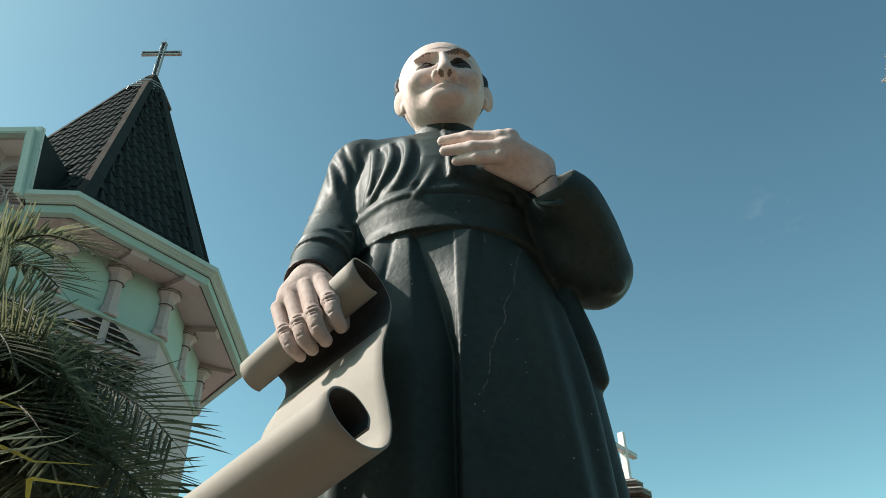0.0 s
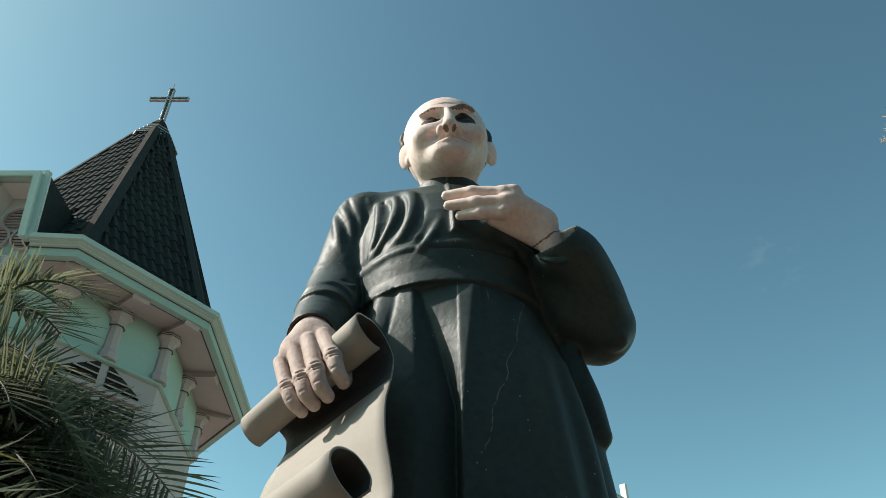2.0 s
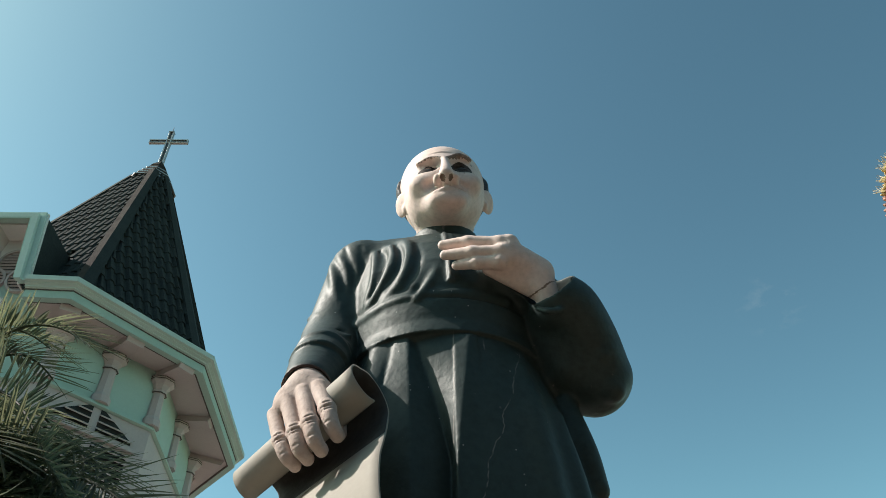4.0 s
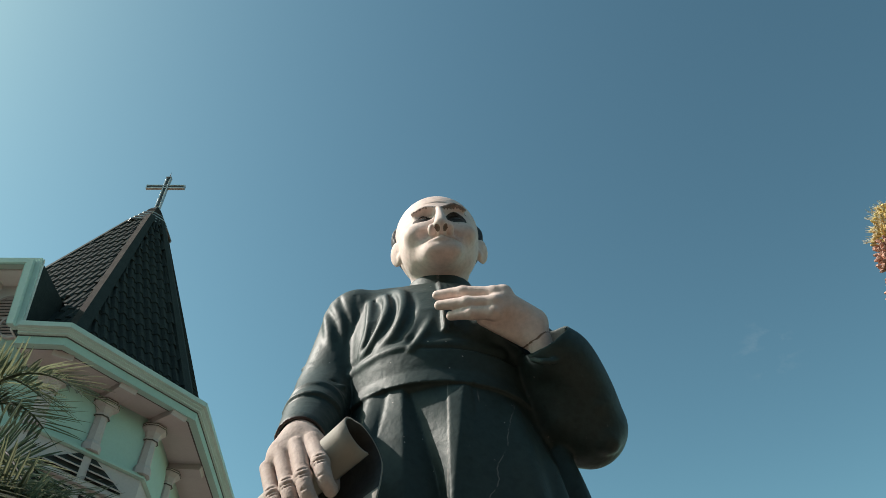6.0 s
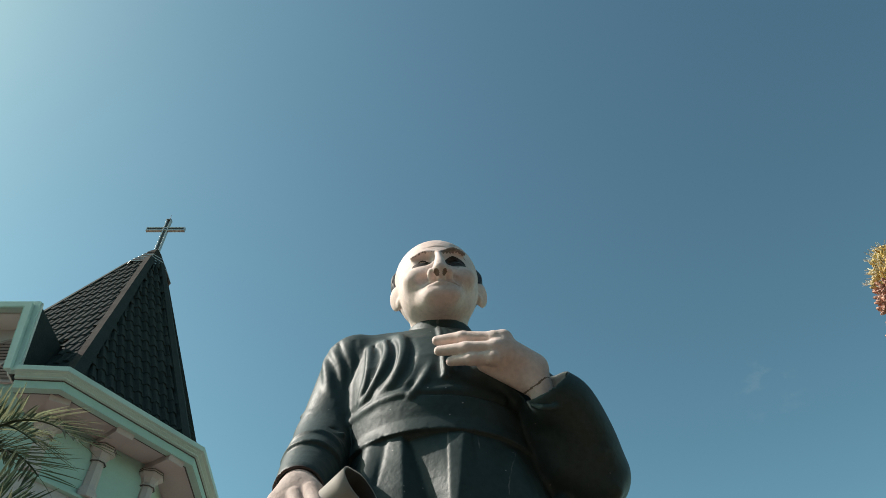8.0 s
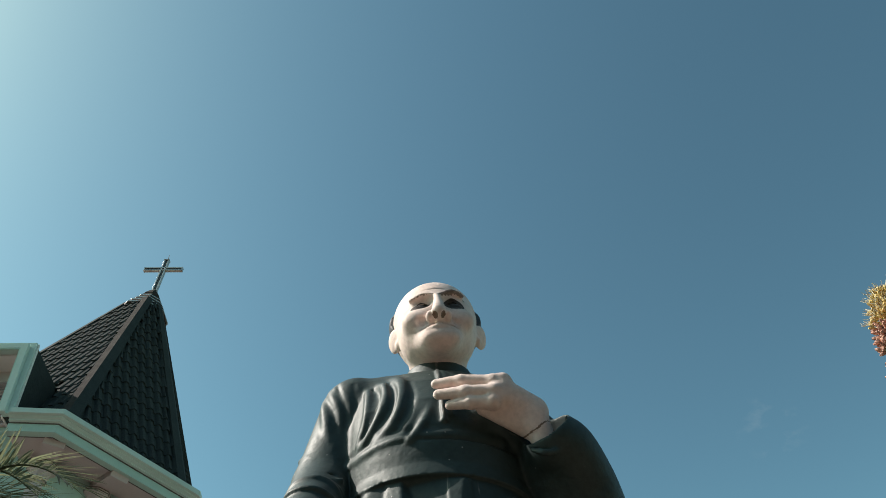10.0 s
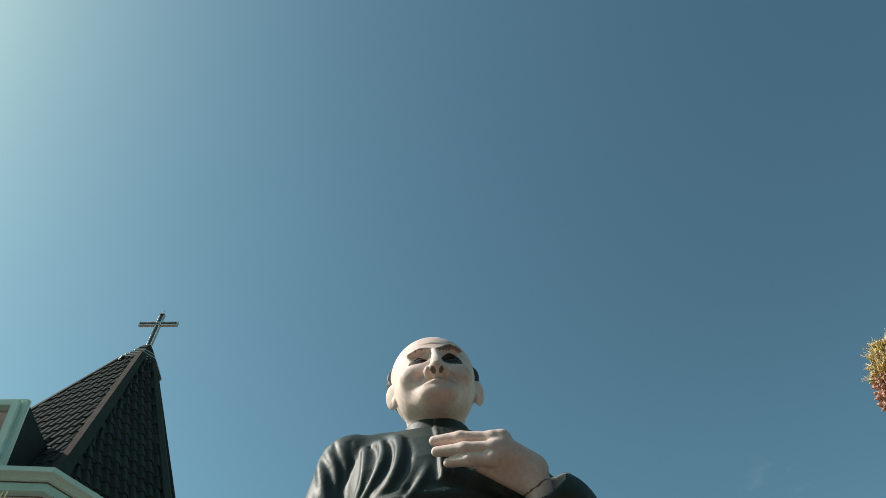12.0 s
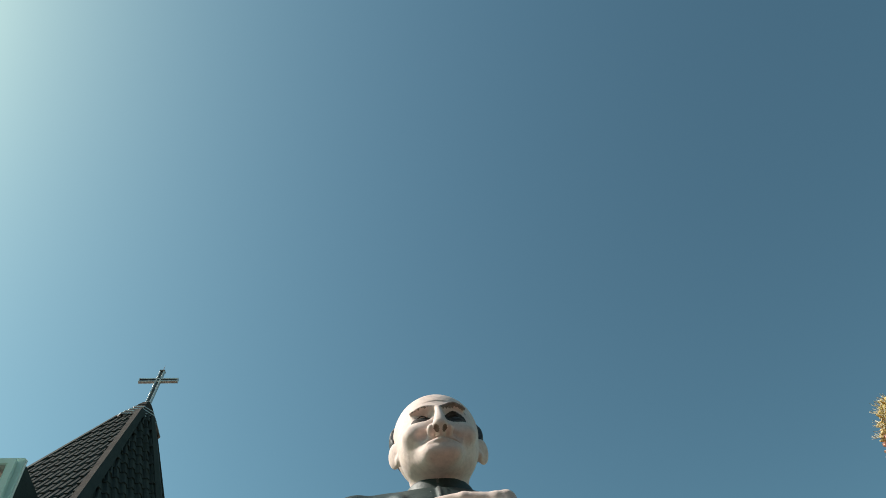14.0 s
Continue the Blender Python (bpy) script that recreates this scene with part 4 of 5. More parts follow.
def open_band(bm, profile):
    """A moulding drawn along the cornice from one side of the bay round to the other; profile of (inset, z)."""
    rows = [[bm.verts.new((*p, z)) for p in cornice_ring(d)] for d, z in profile]
    m, n = len(rows), len(rows[0])
    for a in range(m):
        for i in range(n - 1):
            bm.faces.new((rows[a][i], rows[a][i + 1], rows[(a + 1) % m][i + 1], rows[(a + 1) % m][i]))
    bm.faces.new([r[0] for r in rows])
    bm.faces.new([r[-1] for r in rows][::-1])


bm = bmesh.new()
open_band(bm, [(0.20, SOFFIT), (0.20, SOFFIT + 0.06), (1.15, SOFFIT + 0.06), (1.15, SOFFIT)])
part("soffit", bm, PINK, tower, "mauve-white soffit under the eaves")
bm = bmesh.new()
open_band(bm, [(0.13, SOFFIT - 0.03), (0.13, SOFFIT + 0.105), (0.24, SOFFIT + 0.105), (0.24, SOFFIT - 0.03)])
part("fascia_board", bm, MINT, tower, "mint fascia board")
bm = bmesh.new()
open_band(bm, [(0.12, SOFFIT + 0.107), (0.085, SOFFIT + 0.119), (0.085, SOFFIT + 0.138), (0.045, SOFFIT + 0.158), (0.045, SOFFIT + 0.172), (0.0, SOFFIT + 0.184),
               (0.0, TOP), (0.035, TOP + 0.01), (0.05, TOP - 0.03), (0.24, TOP - 0.04), (0.24, SOFFIT + 0.107)])
part("gutter", bm, MINT_PALE, tower, "pale mint moulded gutter")
bm = bmesh.new()
open_band(bm, [(0.128, SOFFIT + 0.094), (0.118, SOFFIT + 0.094), (0.118, SOFFIT + 0.106), (0.128, SOFFIT + 0.106)])
part("dark_line", bm, TRIM, tower)
bm = bmesh.new()
open_band(bm, [(0.242, SOFFIT - 0.028), (0.265, SOFFIT - 0.028), (0.265, SOFFIT - 0.002), (0.242, SOFFIT - 0.002)])
part("soffit_trim", bm, TRIM, tower)


def column(m):
    """A short octagonal column with its capital and the bracket that carries the eaves above it."""
    c = new("column")
    c.parent, c.matrix_local = tower, m
    bm = bmesh.new()
    lathe(bm, [(0.150, LEDGE), (0.150, LEDGE + 0.10), (0.112, LEDGE + 0.16), (0.098, SOFFIT - 0.36)], 8, turn=radians(22.5))
    part("shaft", bm, PINK, c)
    bm = bmesh.new()
    lathe(bm, [(0.102, SOFFIT - 0.36), (0.128, SOFFIT - 0.345), (0.128, SOFFIT - 0.320), (0.112, SOFFIT - 0.30), (0.150, SOFFIT - 0.22),
               (0.208, SOFFIT - 0.175), (0.208, SOFFIT - 0.10)], 8, turn=radians(22.5))
    part("capital", bm, PINK, c)
    for zz, r in ((SOFFIT - 0.350, 0.130), (SOFFIT - 0.150, 0.213), (SOFFIT - 0.118, 0.213)):
        bm = bmesh.new()
        lathe(bm, [(r - 0.03, zz - 0.006), (r, zz - 0.005), (r, zz + 0.005), (r - 0.03, zz + 0.006)], 8, turn=radians(22.5))
        part("capital_line", bm, TRIM, c)
    bm = bmesh.new()
    side = [(-0.18, SOFFIT - 0.10), (0.52, SOFFIT - 0.10), (0.56, SOFFIT - 0.001), (-0.18, SOFFIT - 0.001)]
    rows = [[bm.verts.new((x, y, z)) for x, z in side] for y in (-0.14, 0.14)]
    bm.faces.new(rows[0])
    bm.faces.new(rows[1][::-1])
    for i in range(4):
        bm.faces.new((rows[0][i], rows[1][i], rows[1][(i + 1) % 4], rows[0][(i + 1) % 4]))
    part("bracket", bm, PINK, c)


stand = inset(PLAN, 0.735)
for i in range(8):
    p, q_ = Vector(stand[i]), Vector(stand[(i + 1) % 8])
    # on the corner
    if i not in (0, 7):
        out = p.normalized()
        column(Matrix.Translation((*p, 0)) @ Matrix.Rotation(math.atan2(out.y, out.x), 4, "Z"))
    else:
        out = Vector((0.5 if i == 0 else -0.5, -1)).normalized()
        column(Matrix.Translation((*p, 0)) @ Matrix.Rotation(math.atan2(out.y, out.x), 4, "Z"))
    if i != 7:
        mid, run = (p + q_) / 2, (q_ - p).normalized()
        column(Matrix.Translation((*mid, 0)) @ Matrix.Rotation(math.atan2(-run.x, run.y), 4, "Z"))

bm = bmesh.new()
prism(bm, [(0.9, -2.42), (2.5, -1.7), (2.5, 1.2), (1.0, 2.7), (-1.0, 2.7), (-2.5, 1.2), (-2.5, -1.7), (-0.9, -2.42)], TOP - 0.14, TOP - 0.08)
part("roof_deck", bm, TILE, tower)

# louvred vent in each slanting lower face
low_ring = inset(PLAN, 0.70)


def vent(i):
    p, q_ = Vector(low_ring[i]), Vector(low_ring[(i + 1) % 8])
    run = (q_ - p).normalized()
    m = Matrix.Translation((*((p + q_) / 2), 0)) @ Matrix.Rotation(math.atan2(run.y, run.x), 4, "Z")
    v = new("vent_window")
    v.parent, v.matrix_local = tower, m
    for sx in (-1, 1):
        bm = bmesh.new()
        # a light with a slanting head, and one below it
        for z0, z1, z2 in ((7.06, 7.43, 7.11), (6.40, 6.90, 6.90)):
            pts = [(sx * 0.06, z0), (sx * 0.62, z0), (sx * 0.62, z2), (sx * 0.06, z1)]
            if sx < 0:
                pts = pts[::-1]
            f = [bm.verts.new((x, -0.004, z)) for x, z in pts]
            bm.faces.new(f)
        # flat dark faces on the solid wall stand in for the vent's shade
        part("opening", bm, DARK, v, "flat dark panel for the shade of a vent")
        for z in (6.46, 6.565, 6.67, 6.775, 6.86, 7.11, 7.21, 7.31):
            far = 0.63 if z < 7.12 else max(0.12, 0.63 - (z - 7.11) * 1.75)
            bm = bmesh.new()
            lo, hi = sorted((sx * 0.06, sx * far))
            box(bm, (lo, -0.05, -0.008), (hi, 0.03, 0.008), Matrix.Translation((0, -0.01, z)) @ Matrix.Rotation(radians(35), 4, "X"))
            part("slat", bm, PINK, v)


    bm = bmesh.new()
    box(bm, (-0.70, -0.07, 6.945), (0.70, 0.02, 7.005), bevel=0.008)
    part("sill", bm, PINK, v)


for i in (0, 2, 4):
    vent(i)

# spire
SPIRE = [(1.12, -3.33), (2.53, -1.76), (2.53, 1.20), (1.10, 2.80), (-1.10, 2.80), (-2.54, 1.20), (-2.54, -1.84)]
SIDES = len(SPIRE)
APEX = Vector((0.09, 0, 15.14))
FOOT = TOP - 0.03
bm = bmesh.new()
foot = [bm.verts.new((*p, FOOT)) for p in SPIRE]
tip = bm.verts.new(APEX)
for i in range(SIDES - 1):
    bm.faces.new((foot[i], foot[i + 1], tip))
# the face towards the yard is cut out round the dormer
a, b = foot[-1].co, foot[0].co
up = (APEX - (a + b) / 2).normalized()
notch = []
for x, high in ((-0.40, 0), (-0.40, 1), (0.50, 1), (0.50, 0)):
    p = a.lerp(b, (x - a.x) / (b.x - a.x))
    notch.append(bm.verts.new(p + up * (high * 0.95 / up.z)))
bm.faces.new([foot[-1]] + notch + [foot[0], tip])
spire = part("spire", bm, TILE, tower, "dark grey tiled spire roof")

# hip boards, one on each side of every hip, mitred along it
for i in range(SIDES):
    a = Vector((*SPIRE[i], FOOT))
    way = (APEX - a).normalized()
    run_up = (APEX - a).length * 0.865
    sides = []
    for other in (SPIRE[i - 1], SPIRE[(i + 1) % SIDES]):
        b = Vector((*other, FOOT))
        nrm = (b - a).cross(way).normalized()
        if nrm.dot(Vector((a.x, a.y, 0.5))) < 0:
            nrm = -nrm
        inward = nrm.cross(way).normalized()
        sides.append((nrm, inward if inward.dot(b - a) > 0 else -inward))
    mitre = (sides[0][0] + sides[1][0]) / (1 + sides[0][0].dot(sides[1][0]))
    for n_, (nrm, inward) in enumerate(sides):
        # front hip's sunny board: its lit look is put into a browner tone
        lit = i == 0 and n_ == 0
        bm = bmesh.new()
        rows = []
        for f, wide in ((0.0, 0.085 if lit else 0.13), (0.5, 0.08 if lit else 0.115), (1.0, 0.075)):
            p = a + way * (run_up * f)
            rows.append([bm.verts.new(v) for v in (p, p + mitre * 0.070, p + inward * wide + nrm * 0.078, p + inward * wide)])
        for lo, hi in zip(rows, rows[1:]):
            for k in range(4):
                bm.faces.new((lo[k], lo[(k + 1) % 4], hi[(k + 1) % 4], hi[k]))
        bm.faces.new(rows[0])
        bm.faces.new(rows[-1][::-1])
        bmesh.ops.recalc_face_normals(bm, faces=bm.faces[:])
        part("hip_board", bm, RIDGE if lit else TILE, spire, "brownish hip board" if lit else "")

# tiles: one mesh, one object each on the faces towards the yard, the rest joined
TILE_W, TILE_L = 0.335, 0.40


def tile_mesh(bm, m, cut=None):
    """One tile with two pans and rolls and a thick lower edge; cut: (left, right) limits at its lower and at its upper edge."""
    low_e = [(-0.495, 0.040), (-0.40, 0.088), (-0.22, 0.078), (-0.10, 0.036), (0.005, 0.040), (0.10, 0.088), (0.28, 0.078), (0.40, 0.036), (0.495, 0.038)]
    cut = cut or ((-TILE_W / 2, TILE_W / 2),) * 2
    rows = []
    for y, drop, (xl, xr) in ((0.0, 0.0, cut[0]), (TILE_L, 0.024, cut[1])):
        rows.append([bm.verts.new(m @ Vector((xl + (xr - xl) * (x + 0.5), y, z - drop))) for x, z in low_e])
    under = [bm.verts.new(m @ Vector((cut[0][0] + (cut[0][1] - cut[0][0]) * (x + 0.5), 0.0, z - 0.026))) for x, z in low_e]
    for i in range(8):
        bm.faces.new((rows[0][i], rows[0][i + 1], rows[1][i + 1], rows[1][i]))
        bm.faces.new((under[i], under[i + 1], rows[0][i + 1], rows[0][i]))


bm = bmesh.new()
tile_mesh(bm, Matrix.Identity(4))
first_tile = None
rest = bmesh.new()
rng = random.Random(4)
for i in range(SIDES):
    a, b = Vector((*SPIRE[i], FOOT)), Vector((*SPIRE[(i + 1) % SIDES], FOOT))
    run = (b - a).normalized()
    mid = (a + b) / 2
    nrm = run.cross(APEX - mid).normalized()
    if nrm.dot(Vector((mid.x, mid.y, 0.2))) < 0:
        nrm = -nrm
    up = nrm.cross(run).normalized()
    base_x = (APEX - a).dot(run)
    height, width = (APEX - a).dot(up), (b - a).length
    turn = Matrix((run, up, nrm)).transposed().to_4x4()
    edges = lambda v: (base_x * v / height + 0.02, width + (base_x - width) * v / height - 0.02)
    row = 0
    while row * 0.345 < height * 0.86:
        v = row * 0.345
        (l0, r0), (l1, r1) = edges(v), edges(v + TILE_L)
        x = base_x - TILE_W * 12 + (TILE_W / 2 if row % 2 else 0)
        while x < r0 + TILE_W / 2:
            lim = []
            for lo, hi in ((l0, r0), (l1, r1)):
                c0 = min(max(x - TILE_W / 2, lo), hi)
                lim.append((c0 - x, max(min(max(x + TILE_W / 2, lo), hi) - x, c0 - x)))
            at = a + run * x + up * v
            if lim[0][1] - lim[0][0] > 0.03 and not (abs(at.x - 0.03) < 0.36 and at.y < -1.9 and at.z < 9.9):
                whole = all(abs(c0 + TILE_W / 2) < 1e-4 and abs(c1 - TILE_W / 2) < 1e-4 for c0, c1 in lim)
                m = Matrix.Translation(a + run * x + up * v) @ turn @ pose(0, 0, -0.012, rng.uniform(-0.6, 0.6), 0, rng.uniform(-0.5, 0.5))
                if i not in (0, 6):
                    tile_mesh(rest, m, lim)
                elif not whole:
                    bc = bmesh.new()
                    tile_mesh(bc, Matrix.Identity(4), lim)
                    part("roof_tile", bc, TILE, spire).matrix_local = m
                elif first_tile is None:
                    first_tile = part("roof_tile", bm, TILE, spire)
                    first_tile.matrix_local = m
                else:
                    share(first_tile, m, spire)
            x += TILE_W
        row += 1
tagged(part("far_roof_tiles", rest, TILE, spire), kind="stuff")

# stepped cap and metal cross
bm = bmesh.new()
STEPS = ((0.53, 0.455, 14.15, 14.29), (0.46, 0.37, 14.29, 14.44), (0.375, 0.29, 14.44, 14.59), (0.295, 0.21, 14.59, 14.74), (0.215, 0.12, 14.74, 14.93))
for r0, r1, z0, z1 in STEPS:
    lathe(bm, [(r0 * 0.9, z0 - 0.02), (r0, z0), (r0, z0 + 0.03), (r1, z1), (r1 * 0.8, z1 + 0.005)], 8, Matrix.Translation((0.08, 0, 0)), turn=radians(18))
cap_ = part("spire_cap", bm, RIDGE, tower, "stepped dark cap at the spire's tip")
for r0, _, z0, _ in STEPS[:4]:
    bm = bmesh.new()
    lathe(bm, [(r0 - 0.03, z0 - 0.012), (r0 + 0.010, z0 - 0.010), (r0 + 0.010, z0 + 0.012), (r0 - 0.03, z0 + 0.014)], 8, Matrix.Translation((0.08, 0, 0)), turn=radians(18))
    part("cap_band", bm, STEEL, cap_, "thin light metal band")
spire_cross = new("spire_cross")
spire_cross.parent, spire_cross.matrix_local = tower, pose(0.09, 0, 0, 0, 0, -4.0)
for x in (-0.045, 0.045):
    bm = bmesh.new()
    box(bm, (x - 0.016, -0.035, 14.88), (x + 0.016, 0.035, 16.12), bevel=0.004)
    part("upright", bm, STEEL, spire_cross)
for z in (15.74, 15.83):
    bm = bmesh.new()
    box(bm, (-0.445, -0.035, z - 0.014), (0.445, 0.035, z + 0.014), bevel=0.004)
    part("arm", bm, STEEL, spire_cross)
bm = bmesh.new()
box(bm, (-0.028, -0.020, 14.88), (0.028, 0.020, 16.10))
box(bm, (-0.43, -0.021, 15.757), (0.43, 0.021, 15.813))
part("core", bm, STEEL_DARK, spire_cross)
for lo, hi in (((-0.452, -0.036, 15.725), (-0.43, 0.036, 15.845)), ((0.43, -0.036, 15.725), (0.452, 0.036, 15.845)), ((-0.062, -0.052, 15.0), (0.062, 0.052, 15.02)), ((-0.062, -0.052, 16.11), (0.062, 0.052, 16.13))):
    bm = bmesh.new()
    box(bm, lo, hi)
    part("end_plate", bm, STEEL, spire_cross)
bm = bmesh.new()
tube(bm, [(0, 0, 16.12), (0, 0, 16.34)], [0.012, 0.003], 6)
part("lightning_rod", bm, STEEL_DARK, spire_cross)

# dormer bay: hood with a frame that narrows upwards, recessed wall, trefoil of louvred rings
dormer = new("dormer")
dormer.parent, dormer.matrix_local = tower, pose(0.09, 0, 0, 0, 0, -4.0)
YF, YW = -3.47, -2.98


def hood(half_low, half_top, z0, z1, y0, y1, thick):
    """An open hood: two leaning cheeks and a flat top, each of the given thickness."""
    bm = bmesh.new()
    outer = [(half_low, z0), (half_top, z1), (-half_top, z1), (-half_low, z0)]
    inner = [(half_low - thick, z0), (half_top - thick * 0.95, z1 - thick), (-half_top + thick * 0.95, z1 - thick), (-half_low + thick, z0)]
    rows = [[[bm.verts.new((x, y, z)) for x, z in line] for line in (outer, inner)] for y in (y0, y1)]
    for i in range(3):
        bm.faces.new((rows[0][0][i], rows[0][0][i + 1], rows[1][0][i + 1], rows[1][0][i]))
        bm.faces.new((rows[0][1][i], rows[1][1][i], rows[1][1][i + 1], rows[0][1][i + 1]))
        for r, flip in ((rows[0], 1), (rows[1], -1)):
            bm.faces.new([r[0][i], r[1][i], r[1][i + 1], r[0][i + 1]][::flip])
    for i in (0, 3):
        bm.faces.new((rows[0][0][i], rows[0][1][i], rows[1][1][i], rows[1][0][i]))
    return bm


part("frame", hood(0.600, 0.425, 8.66, 9.99, YF + 0.05, YF + 0.14, 0.15), MINT_PALE, dormer, "pale mint frame of the dormer")
part("frame_front", hood(0.535, 0.355, 8.64, 9.91, YF - 0.02, YF + 0.06, 0.085), MINT_PALE, dormer)
part("frame_lip", hood(0.612, 0.436, 8.66, 10.00, YF + 0.09, YF + 0.13, 0.05), WHITE, dormer)
part("inner_bead", hood(0.452, 0.274, 8.65, 9.828, YF - 0.012, YF + 0.02, 0.022), MINT, dormer)
part("hood_lining", hood(0.450, 0.285, 8.66, 9.840, YF + 0.141, YW, 0.03), LINING_BOUNCE, dormer, "mauve hood lining, paled to stand for bounced light")
part("hood_roof", hood(0.585, 0.410, 8.58, 9.970, YF + 0.141, -1.5, 0.06), TILE, dormer, "dark tiled side of the dormer")
bm = bmesh.new()
side = [(YW, 9.05), (YW, 8.72), (-2.656, 8.05), (-2.50, 8.05), (-2.50, 9.05)]
rows = [[bm.verts.new((x, y, z)) for y, z in side] for x in (-0.56, 0.54)]
bm.faces.new(rows[0])
bm.faces.new(rows[1][::-1])
for i in range(5):
    bm.faces.new((rows[0][i], rows[1][i], rows[1][(i + 1) % 5], rows[0][(i + 1) % 5]))
part("bay_wall", bm, MINT, dormer, "mint wall in the dormer bay")
bm = bmesh.new()
rows = [[bm.verts.new((x, y, z)) for x, z in ((-0.41, 9.052), (0.41, 9.052), (0.30, 9.84), (-0.30, 9.84))] for y in (YW + 0.002, YW + 0.12)]
bm.faces.new(rows[0])
bm.faces.new(rows[1][::-1])
for i in range(4):
    bm.faces.new((rows[0][i], rows[1][i], rows[1][(i + 1) % 4], rows[0][(i + 1) % 4]))
part("bay_head", bm, LINING_BOUNCE, dormer)
for cx_, cz_, fore in ((0.0, 9.40, 0.0), (-0.24, 9.05, 0.004), (0.24, 9.05, 0.008)):
    ring_ = new("louvre_ring")
    ring_.parent, ring_.matrix_local = dormer, Matrix.Translation((cx_, YW - 0.012 - fore, cz_ - 0.05)) @ pose(0, 0, 0, 90)
    bm = bmesh.new()
    segs = 32
    prof = [(0.200, -0.02), (0.200, 0.03), (0.236, 0.03), (0.236, -0.02)]
    rows = [[bm.verts.new((r * math.cos(k * math.tau / segs), r * math.sin(k * math.tau / segs), z)) for r, z in prof] for k in range(segs)]
    for k in range(segs):
        for j in range(4):
            bm.faces.new((rows[k][j], rows[k][(j + 1) % 4], rows[(k + 1) % segs][(j + 1) % 4], rows[(k + 1) % segs][j]))
    bm.verts.index_update()
    part("ring", bm, PINK, ring_)
    # dark disc in place of the shade behind the slats
    bm = bmesh.new()
    lathe(bm, [(0.199, -0.018), (0.199, -0.008)], 32)
    part("backing", bm, DARK, ring_)
    for k in range(-3, 4):
        bm = bmesh.new()
        h = math.sqrt(0.199 ** 2 - (k * 0.058) ** 2)
        box(bm, (-h, -0.016, -0.005), (h, 0.016, 0.005), Matrix.Translation((0, k * 0.058, 0.008)) @ pose(0, 0, 0, 55))
        part("slat", bm, PINK, ring_)
bm = bmesh.new()
lathe(bm, [(0.17, -0.12), (0.17, 0.03), (0.15, 0.045)], 8, Matrix.Translation((-0.06, YW + 0.05, 8.61)) @ pose(0, 0, 0, 90), turn=radians(22.5))
part("medallion", bm, WHITE, dormer, "white octagonal wall medallion")

# ---- second turret, far behind the statue ----
turret = empty("turret", pose(4.19, 17.0, 0, 0, 0, 50), "far turret with a brown stepped dome and white cross", "turret")
bm = bmesh.new()
lathe(bm, [(0.9, 0.0), (0.9, 5.8), (1.0, 5.85), (1.0, 6.0)], 8)
part("shaft", bm, PINK, turret)
bm = bmesh.new()
lathe(bm, [(0.98, 6.002), (0.75, 6.5), (0.42, 7.05), (0.30, 7.20)], 8)
part("dome", bm, DOME, turret, "brown stepped dome")
for r, z, h in ((0.46, 7.18, 0.20), (0.31, 7.42, 0.17)):
    bm = bmesh.new()
    lathe(bm, [(r * 0.8, z), (r, z + 0.05), (r, z + h - 0.03), (r * 0.75, z + h + 0.03)], 6)
    part("dome_step", bm, DOME, turret)
    bm = bmesh.new()
    lathe(bm, [(r - 0.05, z + h - 0.05), (r + 0.012, z + h - 0.045), (r + 0.012, z + h - 0.02), (r - 0.05, z + h - 0.01)], 6)
    part("dome_band", bm, WHITE, turret, "thin white edge of a dome step")
bm = bmesh.new()
box(bm, (-0.055, -0.075, 7.60), (0.055, 0.075, 8.78), bevel=0.008)
part("cross_upright", bm, WHITE, turret)
bm = bmesh.new()
box(bm, (-0.54, -0.06, 8.29), (0.54, 0.06, 8.41), bevel=0.008)
part("cross_arm", bm, WHITE, turret)
for z in (8.31, 8.39):
    bm = bmesh.new()
    box(bm, (-0.53, -0.068, z - 0.012), (0.53, 0.068, z + 0.012))
    part("cross_edge", bm, STEEL, turret)

# unseen pale disc round the tower's foot, added to bounce light onto the soffit
bm = bmesh.new()
lathe(bm, [(8.2, -0.05), (8.2, 0.02)], 32, Matrix.Translation((-6.44, 11.4, 0)))
tagged(part("pavement", bm, BOUNCE_PALE, None), "unseen pale paving added to bounce light up the tower", "pavement", kind="structure")


# ---- palm beside the tower ----
def blade(bm, at, out, up, length, width, droop, fold=0.5):
    """One narrow leaflet, folded along its middle, that tapers to a point."""
    wide = out.cross(up).normalized()
    rows = []
    for t, w in ((0.0, 0.45), (0.25, 1.0), (0.6, 0.85), (0.85, 0.5), (1.0, 0.05)):
        c = at + out * (length * t) + Vector((0, 0, -1)) * (droop * length * t * t)
        rows.append((bm.verts.new(c - wide * width * w + up * width * fold * w), bm.verts.new(c), bm.verts.new(c + wide * width * w + up * width * fold * w)))
    for a, b in zip(rows, rows[1:]):
        bm.faces.new((a[0], a[1], b[1], b[0]))
        bm.faces.new((a[1], a[2], b[2], b[1]))


